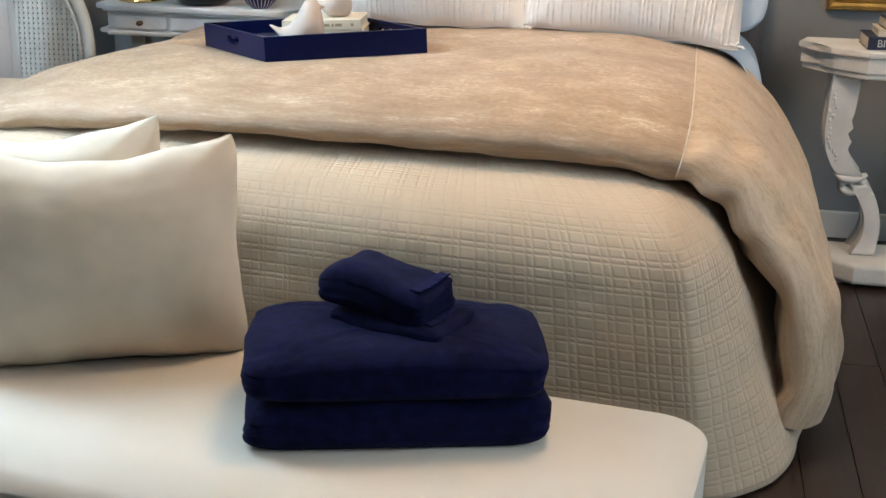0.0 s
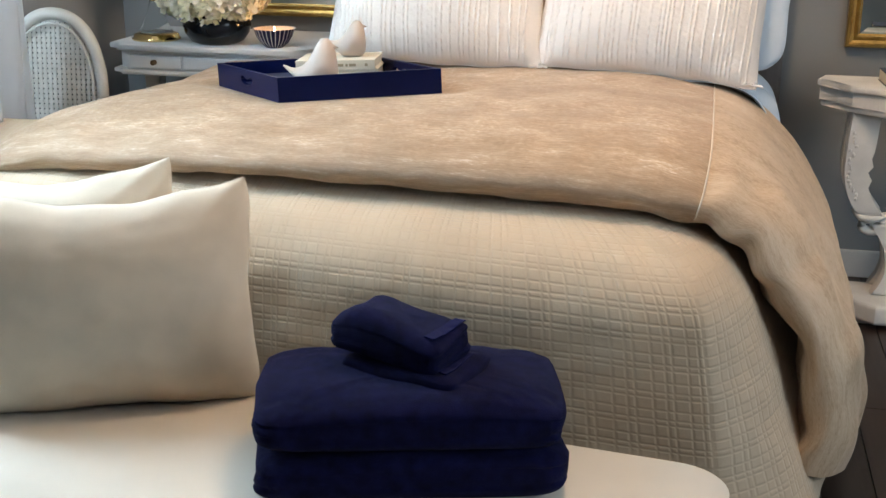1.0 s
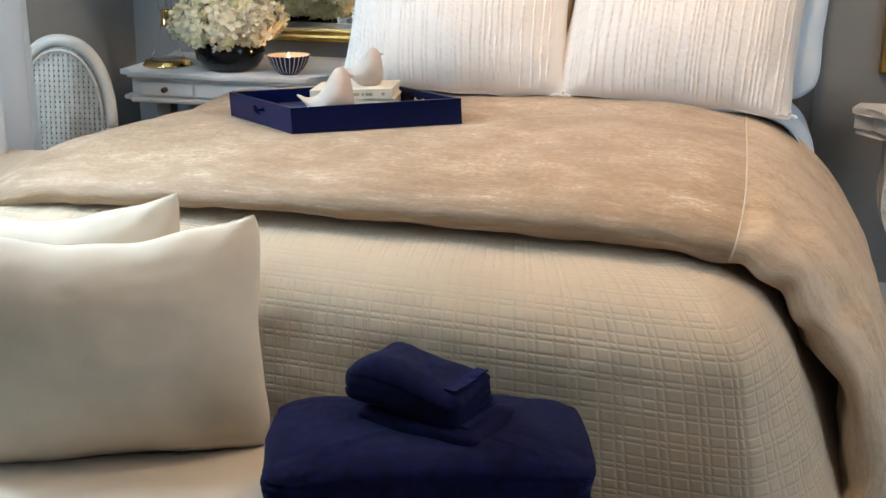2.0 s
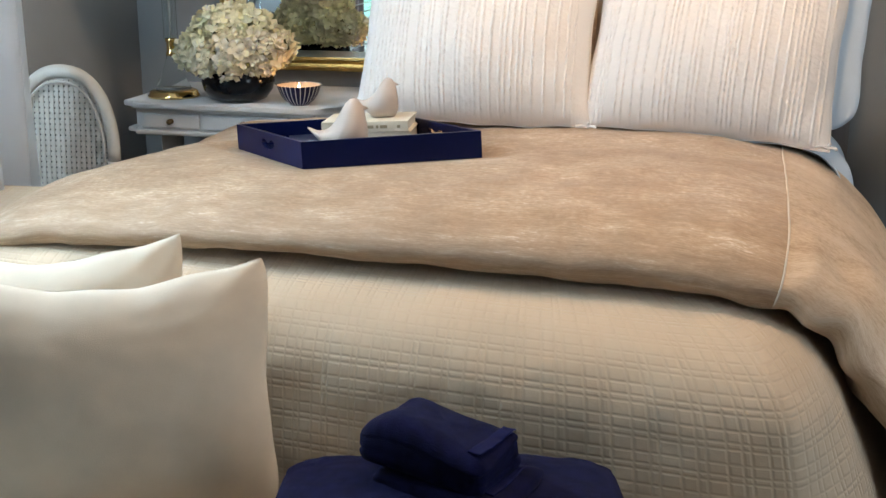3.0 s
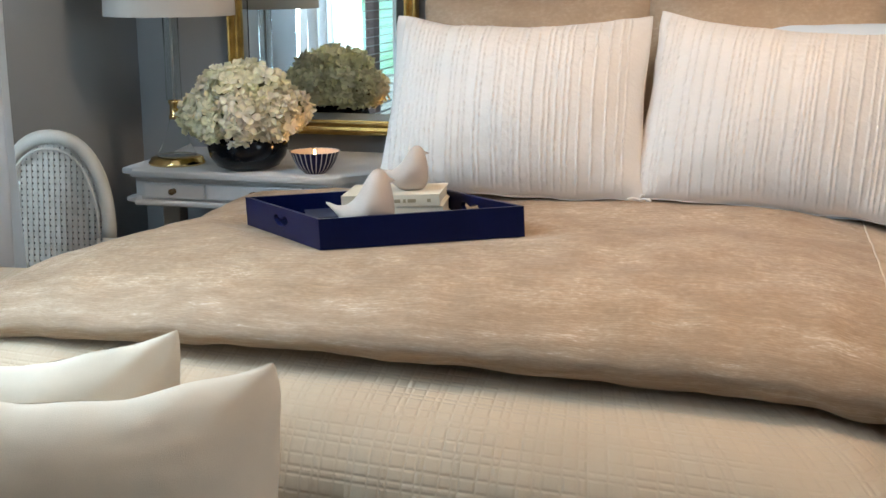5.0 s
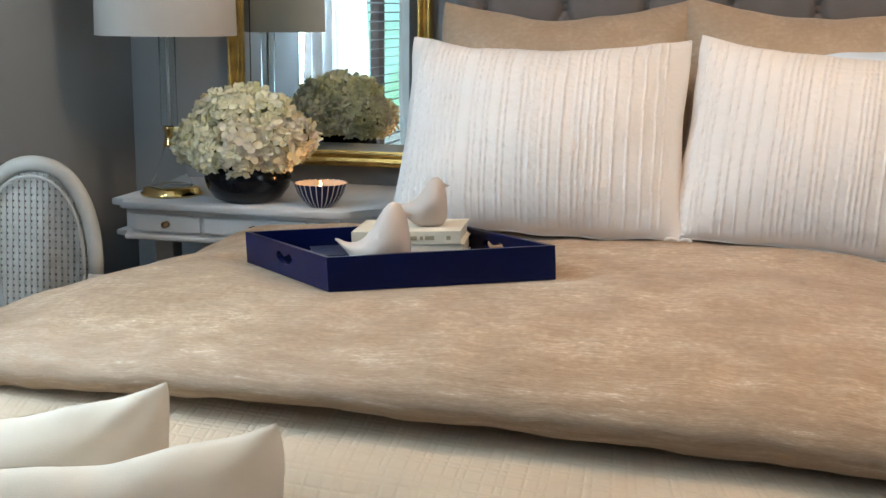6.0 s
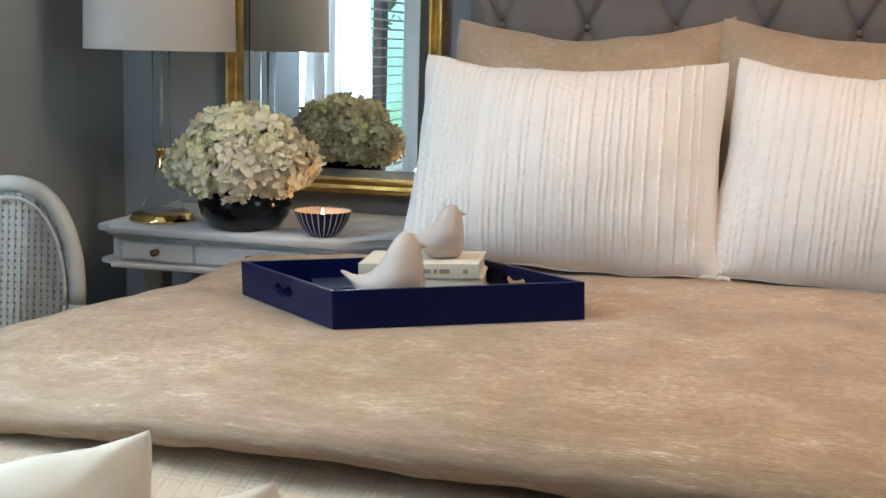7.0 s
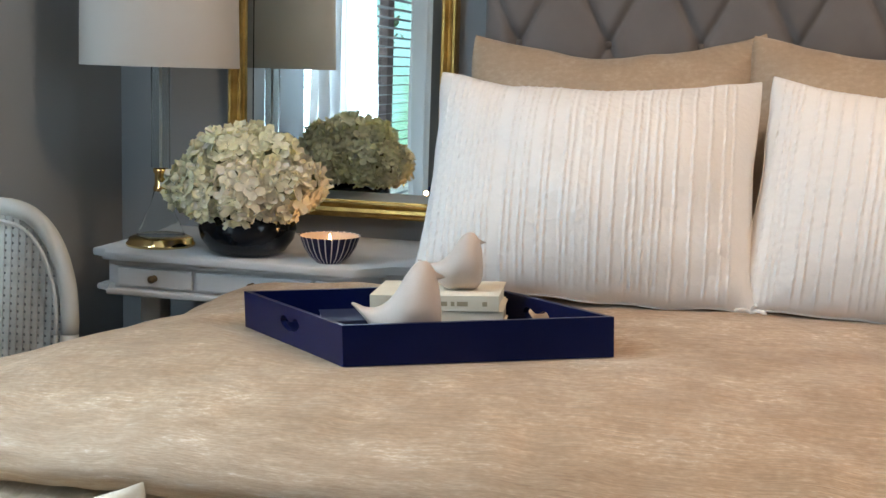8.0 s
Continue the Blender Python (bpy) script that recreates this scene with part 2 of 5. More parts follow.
def sheer(name):
    m = bpy.data.materials.new(name)
    m.use_nodes = True
    nt = m.node_tree
    out = nt.nodes["Material Output"]
    tl = nt.nodes.new("ShaderNodeBsdfTranslucent")
    tl.inputs[0].default_value = (0.88, 0.90, 0.92, 1)
    df = nt.nodes.new("ShaderNodeBsdfDiffuse")
    df.inputs[0].default_value = (0.85, 0.86, 0.88, 1)
    tr = nt.nodes.new("ShaderNodeBsdfTransparent")
    m1, m2 = nt.nodes.new("ShaderNodeMixShader"), nt.nodes.new("ShaderNodeMixShader")
    m1.inputs[0].default_value, m2.inputs[0].default_value = 0.25, 0.10
    nt.links.new(tl.outputs[0], m1.inputs[1])
    nt.links.new(df.outputs[0], m1.inputs[2])
    nt.links.new(m1.outputs[0], m2.inputs[1])
    nt.links.new(tr.outputs[0], m2.inputs[2])
    nt.links.new(m2.outputs[0], out.inputs[0])
    return m


SHEER = sheer("sheer_voile")
SLAT = sheer("thin_white_slat")
SLAT.node_tree.nodes["Mix Shader.001"].inputs[0].default_value = 0.0

# ---- mesh helpers ----


def mesh_ob(name, verts, faces, mat, parent=None, label="", smooth=True, uvs=None):
    me = bpy.data.meshes.new(name)
    me.from_pydata([tuple(v) for v in verts], [], faces)
    me.materials.append(mat)
    if smooth:
        me.polygons.foreach_set("use_smooth", [True] * len(me.polygons))
    if uvs is not None:
        layer = me.uv_layers.new(name="UVMap")
        idx = np.empty(len(me.loops), dtype=np.int32)
        me.loops.foreach_get("vertex_index", idx)
        layer.data.foreach_set("uv", np.asarray(uvs, dtype=np.float32)[idx].ravel())
    me.update()
    ob = new(name, me)
    if parent is not None:
        ob.parent = parent
    if label:
        ob["label"] = label
    return ob


def part(name, bm, mat, parent, label="", smooth=False):
    """Links a bmesh as one mesh object under a thing or a part."""
    me = bpy.data.meshes.new(name)
    bm.to_mesh(me)
    bm.free()
    me.materials.append(mat)
    if smooth:
        me.polygons.foreach_set("use_smooth", [True] * len(me.polygons))
    ob = new(name, me)
    if parent is not None:
        ob.parent = parent
    if label:
        ob["label"] = label
    return ob


def thing(name, m, label, category, group="", kind=""):
    ob = new(name)
    ob.empty_display_size = 0.05
    ob.matrix_basis = m
    return tagged(ob, label, category, group, kind)


def box_bm(lo, hi, bevel=0.0, segs=2):
    bm = bmesh.new()
    bmesh.ops.create_cube(bm, size=1.0)
    lo, hi = Vector(lo), Vector(hi)
    for v in bm.verts:
        v.co = Vector((lo[k] + (v.co[k] + 0.5) * (hi[k] - lo[k]) for k in range(3)))
    if bevel:
        bmesh.ops.bevel(bm, geom=bm.edges[:], offset=bevel, segments=segs, affect="EDGES", profile=0.5)
    return bm


def slab_bm(outline, z0, z1, bevel=0.0, segs=2):
    """A level slab with that outline (counterclockwise)."""
    bm = bmesh.new()
    lo = [bm.verts.new((x, y, z0)) for x, y in outline]
    hi = [bm.verts.new((x, y, z1)) for x, y in outline]
    bm.faces.new(lo[::-1])
    bm.faces.new(hi)
    n = len(outline)
    for i in range(n):
        bm.faces.new((lo[i], lo[(i + 1) % n], hi[(i + 1) % n], hi[i]))
    if bevel:
        rims = [e for e in bm.edges if abs(e.verts[0].co.z - e.verts[1].co.z) < 1e-6]
        bmesh.ops.bevel(bm, geom=rims, offset=bevel, segments=segs, affect="EDGES", profile=0.5)
    return bm


def lathe(name, profile, mat, parent=None, label="", n=48, at=(0, 0, 0), smooth=True):
    """Turns (radius, height) round the z axis; ends with radius 0 close it."""
    verts, faces = [], []
    for r, z in profile:
        for k in range(n):
            a = 2 * math.pi * k / n
            verts.append((at[0] + r * math.cos(a), at[1] + r * math.sin(a), at[2] + z))
    for i in range(len(profile) - 1):
        for k in range(n):
            k2 = (k + 1) % n
            faces.append((i * n + k, i * n + k2, (i + 1) * n + k2, (i + 1) * n + k))
    return mesh_ob(name, verts, faces, mat, parent, label, smooth)


def tube(name, pts, radius, mat, parent=None, label="", n=10, flat=1.0):
    """Sweeps a round (or flattened) section along points; radius may be a list."""
    pts = [Vector(p) for p in pts]
    rad = radius if isinstance(radius, (list, tuple)) else [radius] * len(pts)
    verts, faces = [], []
    up = Vector((0, 0, 1))
    for i, p in enumerate(pts):
        d = (pts[min(i + 1, len(pts) - 1)] - pts[max(i - 1, 0)]).normalized()
        s = d.cross(up)
        if s.length < 0.05:
            s = d.cross(Vector((0, 1, 0)))
        s.normalize()
        u = s.cross(d)
        for k in range(n):
            a = 2 * math.pi * k / n
            verts.append(p + rad[i] * (math.cos(a) * s * flat + math.sin(a) * u))
    for i in range(len(pts) - 1):
        for k in range(n):
            k2 = (k + 1) % n
            faces.append((i * n + k, i * n + k2, (i + 1) * n + k2, (i + 1) * n + k))
    faces.append(tuple(range(n))[::-1])
    faces.append(tuple(range((len(pts) - 1) * n, len(pts) * n)))
    return mesh_ob(name, verts, faces, mat, parent, label)


def spline(points, n):
    """n points along a smooth curve through the given ones, at even lengths."""
    P = np.array(points, float)
    P = np.vstack([2 * P[0] - P[1], P, 2 * P[-1] - P[-2]])
    out = []
    for i in range(1, len(P) - 2):
        for s in np.linspace(0, 1, 16, endpoint=False):
            a, b, c, d = P[i - 1], P[i], P[i + 1], P[i + 2]
            out.append(0.5 * (2 * b + (c - a) * s + (2 * a - 5 * b + 4 * c - d) * s ** 2 + (3 * b - a - 3 * c + d) * s ** 3))
    out.append(P[-2])
    out = np.array(out)
    L = np.concatenate([[0], np.cumsum(np.linalg.norm(np.diff(out, axis=0), axis=1))])
    q = np.linspace(0, L[-1], n)
    return np.stack([np.interp(q, L, out[:, k]) for k in range(out.shape[1])], 1), q


def sheet_faces(nu, nv):
    return [(i * nv + j, (i + 1) * nv + j, (i + 1) * nv + j + 1, i * nv + j + 1) for i in range(nu - 1) for j in range(nv - 1)]


def wob(p, scale, seed=0.0):
    return noise.noise(Vector((p[0] * scale + seed, p[1] * scale - seed * 0.7, p[2] * scale + seed * 1.3)))


def rise(x, y):
    """The bedding climbs gently towards the pillows and the middle of the bed."""
    return 0.05 * (y - 0.64) + 0.045 * (x + 0.60)


def smoothstep(a, b, x):
    t = min(1.0, max(0.0, (x - a) / (b - a)))
    return t * t * (3 - 2 * t)


# ---- the room ----
def wall(name, bm, label):
    return tagged(part(name, bm, WALL, None), label, "wall", kind="structure")


wall("wall_back", box_bm((XL - 0.12, YB, 0), (XR + 0.12, YB + 0.12, ZC)), "smooth grey painted wall behind the bed")
wall("wall_front", box_bm((XL - 0.12, YF - 0.12, 0), (XR + 0.12, YF, ZC)), "smooth grey painted wall facing the bed")


def wall_with_opening(name, x0, x1, y0, y1, label):
    bm = bmesh.new()
    for lo, hi in (((x0, YF, 0), (x1, y0, ZC)), ((x0, y1, 0), (x1, YB, ZC)), ((x0, y0, 0), (x1, y1, WIN_Z0)), ((x0, y0, WIN_Z1), (x1, y1, ZC))):
        b2 = box_bm(lo, hi)
        me = bpy.data.meshes.new("piece")
        b2.to_mesh(me)
        b2.free()
        bm.from_mesh(me)
        bpy.data.meshes.remove(me)
    wall(name, bm, label)


wall_with_opening("wall_left", XL - 0.12, XL, WIN_Y0, WIN_Y1, "smooth grey painted wall with a wide window opening")
wall_with_opening("wall_right", XR, XR + 0.12, RW_Y0, RW_Y1, "smooth grey painted wall with a window opening")
tagged(part("ceiling", box_bm((XL - 0.12, YF - 0.12, ZC), (XR + 0.12, YB + 0.12, ZC + 0.1)), CEIL, None), "plain white painted ceiling", "ceiling", kind="structure")
floor = tagged(part("floor", box_bm((XL - 0.12, YF - 0.12, -0.12), (XR + 0.12, YB + 0.12, -0.006)), FLOOR, None), "dark stained wooden plank floor", "floor", kind="structure")
for name, lo, hi in (("baseboard", (XL, YB - 0.018, 0), (XR, YB, 0.095)), ("baseboard", (XR - 0.018, YF, 0), (XR, YB - 0.018, 0.095)),
                     ("baseboard", (XL, YF, 0), (XL + 0.018, YB - 0.018, 0.095))):
    tagged(part(name, box_bm(lo, hi, 0.006), TRIM, None), "white painted baseboard along the wall", "baseboard", kind="structure")

# windows, blind and curtains
def window(name, x, sg, y0, y1, label):
    """sg: -1 where outdoors lies at smaller x, 1 where it lies at larger x."""
    th = tagged(thing(name, pose(x, 0, 0), label, "window"), kind="structure")

    def bx(lo, hi, bevel=0.0):
        return box_bm((min(sg * lo[0], sg * hi[0]), *lo[1:]), (max(sg * lo[0], sg * hi[0]), *hi[1:]), bevel)
    for lo, hi in (((0.03, y0, WIN_Z0), (0.10, y0 + 0.06, WIN_Z1)), ((0.03, y1 - 0.06, WIN_Z0), (0.10, y1, WIN_Z1)),
                   ((0.03, y0 + 0.06, WIN_Z1 - 0.06), (0.10, y1 - 0.06, WIN_Z1)), ((0.03, y0 + 0.06, WIN_Z0), (0.10, y1 - 0.06, WIN_Z0 + 0.06))):
        part("window_frame", bx(lo, hi, 0.004), TRIM, th)
    yc = -0.87 if sg < 0 else (y0 + y1) / 2
    part("window_post", bx((0.05, yc - 0.05, WIN_Z0 + 0.06), (0.10, yc + 0.05, WIN_Z1 - 0.06), 0.004), BRICK, th, "brown centre post")
    part("window_sill", bx((-0.07, y0 - 0.04, WIN_Z0 - 0.03), (0.02, y1 + 0.04, WIN_Z0 + 0.005), 0.006), TRIM, th)
    for a, c in ((y0 + 0.06, yc - 0.05), (yc + 0.05, y1 - 0.06)):
        pane = part("pane", bx((0.080, a, WIN_Z0 + 0.06), (0.085, c, WIN_Z1 - 0.06)), PANE, th)
        pane.visible_shadow = False


window("window_1", XL, -1, WIN_Y0, WIN_Y1, "wide white framed window with brown centre post")
window("window_2", XR, 1, RW_Y0, RW_Y1, "white framed window with brown centre post")

blind = thing("window_blind", pose(XL - 0.018, 0, 0), "white slatted wooden blind hung in the window", "blind")
BL0, BL1 = WIN_Y0 + 0.02, WIN_Y1 - 0.02
part("head_rail", box_bm((-0.012, BL0, WIN_Z1 - 0.05), (0.016, BL1, WIN_Z1 - 0.002), 0.003), TRIM, blind)
slat_me = None
z = WIN_Z0 + 0.10
while z < WIN_Z1 - 0.06:
    if slat_me is None:
        ob = part("slat", box_bm((-0.017, BL0, -0.0012), (0.017, BL1, 0.0012)), SLAT, blind)
        slat_me = ob.data
    else:
        ob = new("slat", slat_me)
        ob.parent = blind
    ob.matrix_basis = pose(0, 0, z, 0, -8, 0)
    z += 0.044
part("bottom_rail", box_bm((-0.02, BL0, WIN_Z0 + 0.045), (0.02, BL1, WIN_Z0 + 0.065), 0.003), TRIM, blind)


def curtain(y0, y1, label, x0=XL + 0.16, amp=0.035, waves=9.0, seed=0.0):
    nu, nv = 160, 24
    V = []
    for i in range(nu):
        u = i / (nu - 1)
        for j in range(nv):
            zz = 0.02 + (2.36 - 0.02) * j / (nv - 1)
            a = amp * (1.0 - 0.35 * j / nv)
            y = y0 + (y1 - y0) * u + 0.012 * math.sin(zz * 3 + u * 20 + seed)
            x = x0 + a * math.sin(2 * math.pi * waves * u + 0.5 * math.sin(zz * 2.1 + seed)) + 0.02 * wob((u * 3, zz, 0), 1.5, seed)
            V.append((x, y, zz))
    return tagged(mesh_ob("sheer_curtain", V, sheet_faces(nu, nv), SHEER), label, "curtain", "sheer curtains")


curtain(0.24, 0.865, "sheer white voile curtain panel beside the chair", x0=XL + 0.19, waves=6)
curtain(-0.95, -0.46, "sheer white voile curtain panel at the window", x0=XL + 0.19, waves=7, seed=2.0)
rod = thing("curtain_rod", pose(XL + 0.18, 0, 2.37), "slim brass curtain rod over the window", "curtain rod")
tube("rod", [(0, -1.9, 0), (0, -0.6, 0), (0, 1.0, 0)], 0.012, BRASS, rod)
for y in (-1.9, 1.0):
    lathe("finial", [(0.001, -0.02), (0.02, -0.01), (0.024, 0.0), (0.02, 0.012), (0.001, 0.022)], BRASS, rod, at=(0, y, 0), n=16)
for y in (-1.7, 0.7):
    part("bracket", box_bm((-0.18, y - 0.01, -0.012), (0.0, y + 0.01, -0.004)), BRASS, rod)

# garden outside the window
rng = random.Random(7)
gard = []
gf = []
for k in range(5200):
    c = Vector((rng.uniform(-9.0, -2.6), -9.5 + rng.uniform(-1.5, 1.5), rng.uniform(-0.5, 4.2)))
    if noise.noise(c * 0.8) < 0.46:
        continue
    R3 = Euler((rng.uniform(0, 6), rng.uniform(0, 6), rng.uniform(0, 6))).to_matrix()
    s = rng.uniform(0.05, 0.12)
    b0 = len(gard)
    gard += [c + R3 @ Vector(q) * s for q in ((-1, 0, 0), (0, -0.5, 0.1), (1, 0, 0), (0, 0.5, 0.1))]
    gf.append((b0, b0 + 1, b0 + 2, b0 + 3))
tagged(mesh_ob("garden_foliage", gard, gf, LEAF, smooth=False), "green sunlit foliage outside the window", "foliage", kind="stuff")
# made-up pale ground in place of lawn, brightens the window seen in the mirror
tagged(part("ground", box_bm((-60, -60, -0.6), (XL - 0.3, 60, -0.5)), PALE_GROUND, None), "pale ground outside the house, added to brighten the mirrored window", "ground", kind="structure")

# bright hazy distance beyond the garden: a panel whose brightness is emission
GLOW_BACKDROP = bpy.data.materials.new("glowing_garden_backdrop")
GLOW_BACKDROP.use_nodes = True
_n, _l, _b = nodes_of(GLOW_BACKDROP)
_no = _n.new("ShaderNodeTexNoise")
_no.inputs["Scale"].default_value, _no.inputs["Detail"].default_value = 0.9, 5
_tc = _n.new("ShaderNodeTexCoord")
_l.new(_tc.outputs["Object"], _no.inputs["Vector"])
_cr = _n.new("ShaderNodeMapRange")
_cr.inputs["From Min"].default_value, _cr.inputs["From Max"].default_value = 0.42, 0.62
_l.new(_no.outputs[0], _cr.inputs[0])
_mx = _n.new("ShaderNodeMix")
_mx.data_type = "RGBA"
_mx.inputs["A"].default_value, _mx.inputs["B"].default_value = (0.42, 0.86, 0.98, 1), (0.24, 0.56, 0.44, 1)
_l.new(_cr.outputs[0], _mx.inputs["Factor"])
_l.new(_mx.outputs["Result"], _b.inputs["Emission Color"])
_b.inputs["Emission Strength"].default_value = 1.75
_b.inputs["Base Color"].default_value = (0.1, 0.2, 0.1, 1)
tagged(part("backdrop", box_bm((-18.0, -16.1, -3), (-2.4, -16.0, 9)), GLOW_BACKDROP, None), "glowing backdrop panel standing in for bright hazy green garden distance", "backdrop", kind="structure")

# ceiling light over the room
cl = thing("ceiling_light", pose(LIGHT_X, LIGHT_Y, ZC), "flush ceiling light with a warm glowing glass dome", "ceiling light")
lathe("canopy", [(0.001, -0.0), (0.09, -0.0), (0.095, -0.02), (0.03, -0.03), (0.001, -0.03)], BRASS, cl)
lathe("glass_dome", [(0.001, -0.13), (0.08, -0.125), (0.13, -0.10), (0.155, -0.06), (0.16, -0.035), (0.03, -0.031)], BULB, cl)

# ---- the bed ----
bed = thing("bed", pose(-0.75, 1.0, 0), "large bed with a grey button-tufted upholstered headboard", "bed")


def local(ob, x, y, z):
    return (x - ob.matrix_basis.translation.x, y - ob.matrix_basis.translation.y, z - ob.matrix_basis.translation.z)


def at_bed(lo, hi):
    return local(bed, *lo), local(bed, *hi)


part("mattress", box_bm(*at_bed((-1.42, 0.48, 0.34), (-0.02, 1.72, 0.700)), 0.06, 4), SHEET, bed, "mattress in white cotton sheet", True)
part("box_base", box_bm(*at_bed((-1.40, 0.50, 0.10), (-0.14, 1.72, 0.335)), 0.02, 2), HEADB, bed)
for x in (-1.34, -0.2):
    for y in (0.56, 1.6):
        part("leg", box_bm(*at_bed((x - 0.03, y - 0.03, 0.0), (x + 0.03, y + 0.03, 0.10)), 0.004), DARKWOOD, bed)

# tufted headboard: diamonds 0.205 wide and 0.395 high with a button at each crossing
HB_X0, HB_X1, HB_Z0, HB_Z1, HB_Y = -1.10, 0.22, 0.30, 1.62, 1.735
DX, DZ, BX, BZ = 0.205, 0.395, -0.812, 1.258
nu, nv = 230, 200
V = []
for i in range(nu):
    for j in range(nv):
        x = HB_X0 + (HB_X1 - HB_X0) * i / (nu - 1)
        z = HB_Z0 + (HB_Z1 - HB_Z0) * j / (nv - 1)
        a, b = (x - BX) / DX + (z - BZ) / DZ, (x - BX) / DX - (z - BZ) / DZ
        da, db = abs(a - round(a)), abs(b - round(b))
        puff = (1 - math.exp(-da / 0.035)) * (1 - math.exp(-db / 0.035)) * (0.82 + 0.18 * math.sin(math.pi * da) * math.sin(math.pi * db))
        puff -= 0.5 * math.exp(-(da * da + db * db) / 0.006)
        rim = min(1.0, min(i, nu - 1 - i) / 8.0) ** 0.5 * min(1.0, min(j, nv - 1 - j) / 8.0) ** 0.5
        y = HB_Y - rim * (0.020 + 0.024 * puff) + 0.003 * wob((x, 0, z), 14)
        V.append(local(bed, x, y, z))
headboard = mesh_ob("headboard", V, sheet_faces(nu, nv), HEADB, bed, "grey linen headboard with diamond tufting")
part("headboard_frame", box_bm(*at_bed((HB_X0, HB_Y + 0.001, 0.05), (HB_X1, YB - 0.004, HB_Z1)), 0.008), HEADB, bed)
btn = None
for r in range(-3, 3):
    for c in range(-4, 7):
        x = BX + (c + (r % 2) * 0.5) * DX
        z = BZ + r * DZ * 0.5
        if HB_X0 + 0.06 < x < HB_X1 - 0.04 and 0.9 < z < HB_Z1 - 0.05:
            if btn is None:
                ob = lathe("button", [(0.001, 0.004), (0.005, 0.0035), (0.008, 0.001), (0.009, -0.002), (0.001, -0.005)], BUTTON, headboard, n=14)
                btn = ob.data
            else:
                ob = new("button", btn)
                ob.parent = headboard
            ob.matrix_basis = Matrix.Translation(local(bed, x, HB_Y - 0.018, z)) @ pose(0, 0, 0, 90)

# ---- coverlet: hangs over the foot, turns at the corner in a soft ridge and on along the side ----
rows_q = [(-0.25, 0.03), (-0.06, 0.012), (0.02, 0.0), (0.09, -0.012), (0.145, -0.035), (0.185, -0.07), (0.21, -0.12), (0.222, -0.2), (0.232, -0.32), (0.245, -0.44), (0.26, -0.57)]
prof, plen = spline(rows_q, 110)
NF, NS = 290, 110
V, UV = [], []
for i in range(NF + NS):
    front = i < NF
    xb = -1.95 + 1.83 * i / (NF - 1) if front else -0.12
    zt = 0.586 + 0.055 * min(1.6, max(0.0, -xb - 0.15))
    yb = 0.255 + 0.122 * max(0.0, -xb - 0.25)
    for j in range(110):
        o, dz = prof[j]
        d = max(0.0, -dz) / 0.57
        oo = max(o, -0.10)
        rx, ry = -0.12 + 0.60 * oo + 0.05 * d, 0.255 - o - 0.035 * d - 0.02 * smoothstep(0.05, 0.2, o)
        z = zt + dz * (zt - 0.012) / 0.57
        z += rise(xb, 0.255 - o) * min(1.0, max(0.0, z) / 0.3)
        if front:
            near = smoothstep(-0.75, -0.12, xb)
            x = xb + (rx + 0.12) * near ** 1.6
            y = yb - o + (ry - 0.255 + o) * near ** 3
            y -= 0.010 * d * math.sin(xb * 8.0) + 0.012 * d * math.exp(-((xb + 0.42) / 0.10) ** 2)
            u = xb
        else:
            s = (i - NF + 1) / NS
            y = ry + (1.10 - ry) * s ** 1.3
            a = y - ry
            x = rx + (0.09 + 0.172 * d) * (1 - math.exp(-a / 0.18)) + 0.012 * d * math.sin(a * 14)
            u = -0.12 + a
        w = 0.006 * wob((x, y, z), 5.0, 3.0) + 0.0035 * wob((x, y, z), 17.0, 5.0)
        V.append((x + (0 if front else w), y - (w if front else 0), max(0.006, z + 0.4 * w)))
        UV.append((u, plen[j]))
VA = np.array(V).reshape(NF + NS, 110, 3)
for _ in range(16):                                       # round off the ridge
    k0, k1 = NF - 26, NF + 14
    VA[k0:k1] = 0.25 * VA[k0 - 1:k1 - 1] + 0.5 * VA[k0:k1] + 0.25 * VA[k0 + 1:k1 + 1]
V = [tuple(p) for p in VA.reshape(-1, 3)]
coverlet = tagged(thing("coverlet", pose(0, 0, 0), "champagne cotton quilted coverlet hanging over the bed foot", "coverlet"))
quilt = mesh_ob("quilted_cloth", V, sheet_faces(NF + NS, 110), QUILT, coverlet, uvs=UV)
sol = quilt.modifiers.new("thickness", "SOLIDIFY")
sol.thickness, sol.offset = 0.006, -1
tube("hem_binding", [V[i * 110 + 109] for i in range(0, NF + NS, 3)], 0.006, QUILT, coverlet, "bound lower hem", n=8)

# ---- comforter ----
NA, NB = 300, 150
cross, clen = spline([(-1.90, 0.30), (-1.88, 0.48), (-1.83, 0.645), (-1.70, 0.735), (-1.40, 0.757), (-1.0, 0.757), (-0.6, 0.755), (-0.25, 0.742), (-0.05, 0.715),
                      (0.10, 0.665), (0.22, 0.565), (0.31, 0.43), (0.368, 0.28), (0.385, 0.15), (0.36, 0.045)], NA)
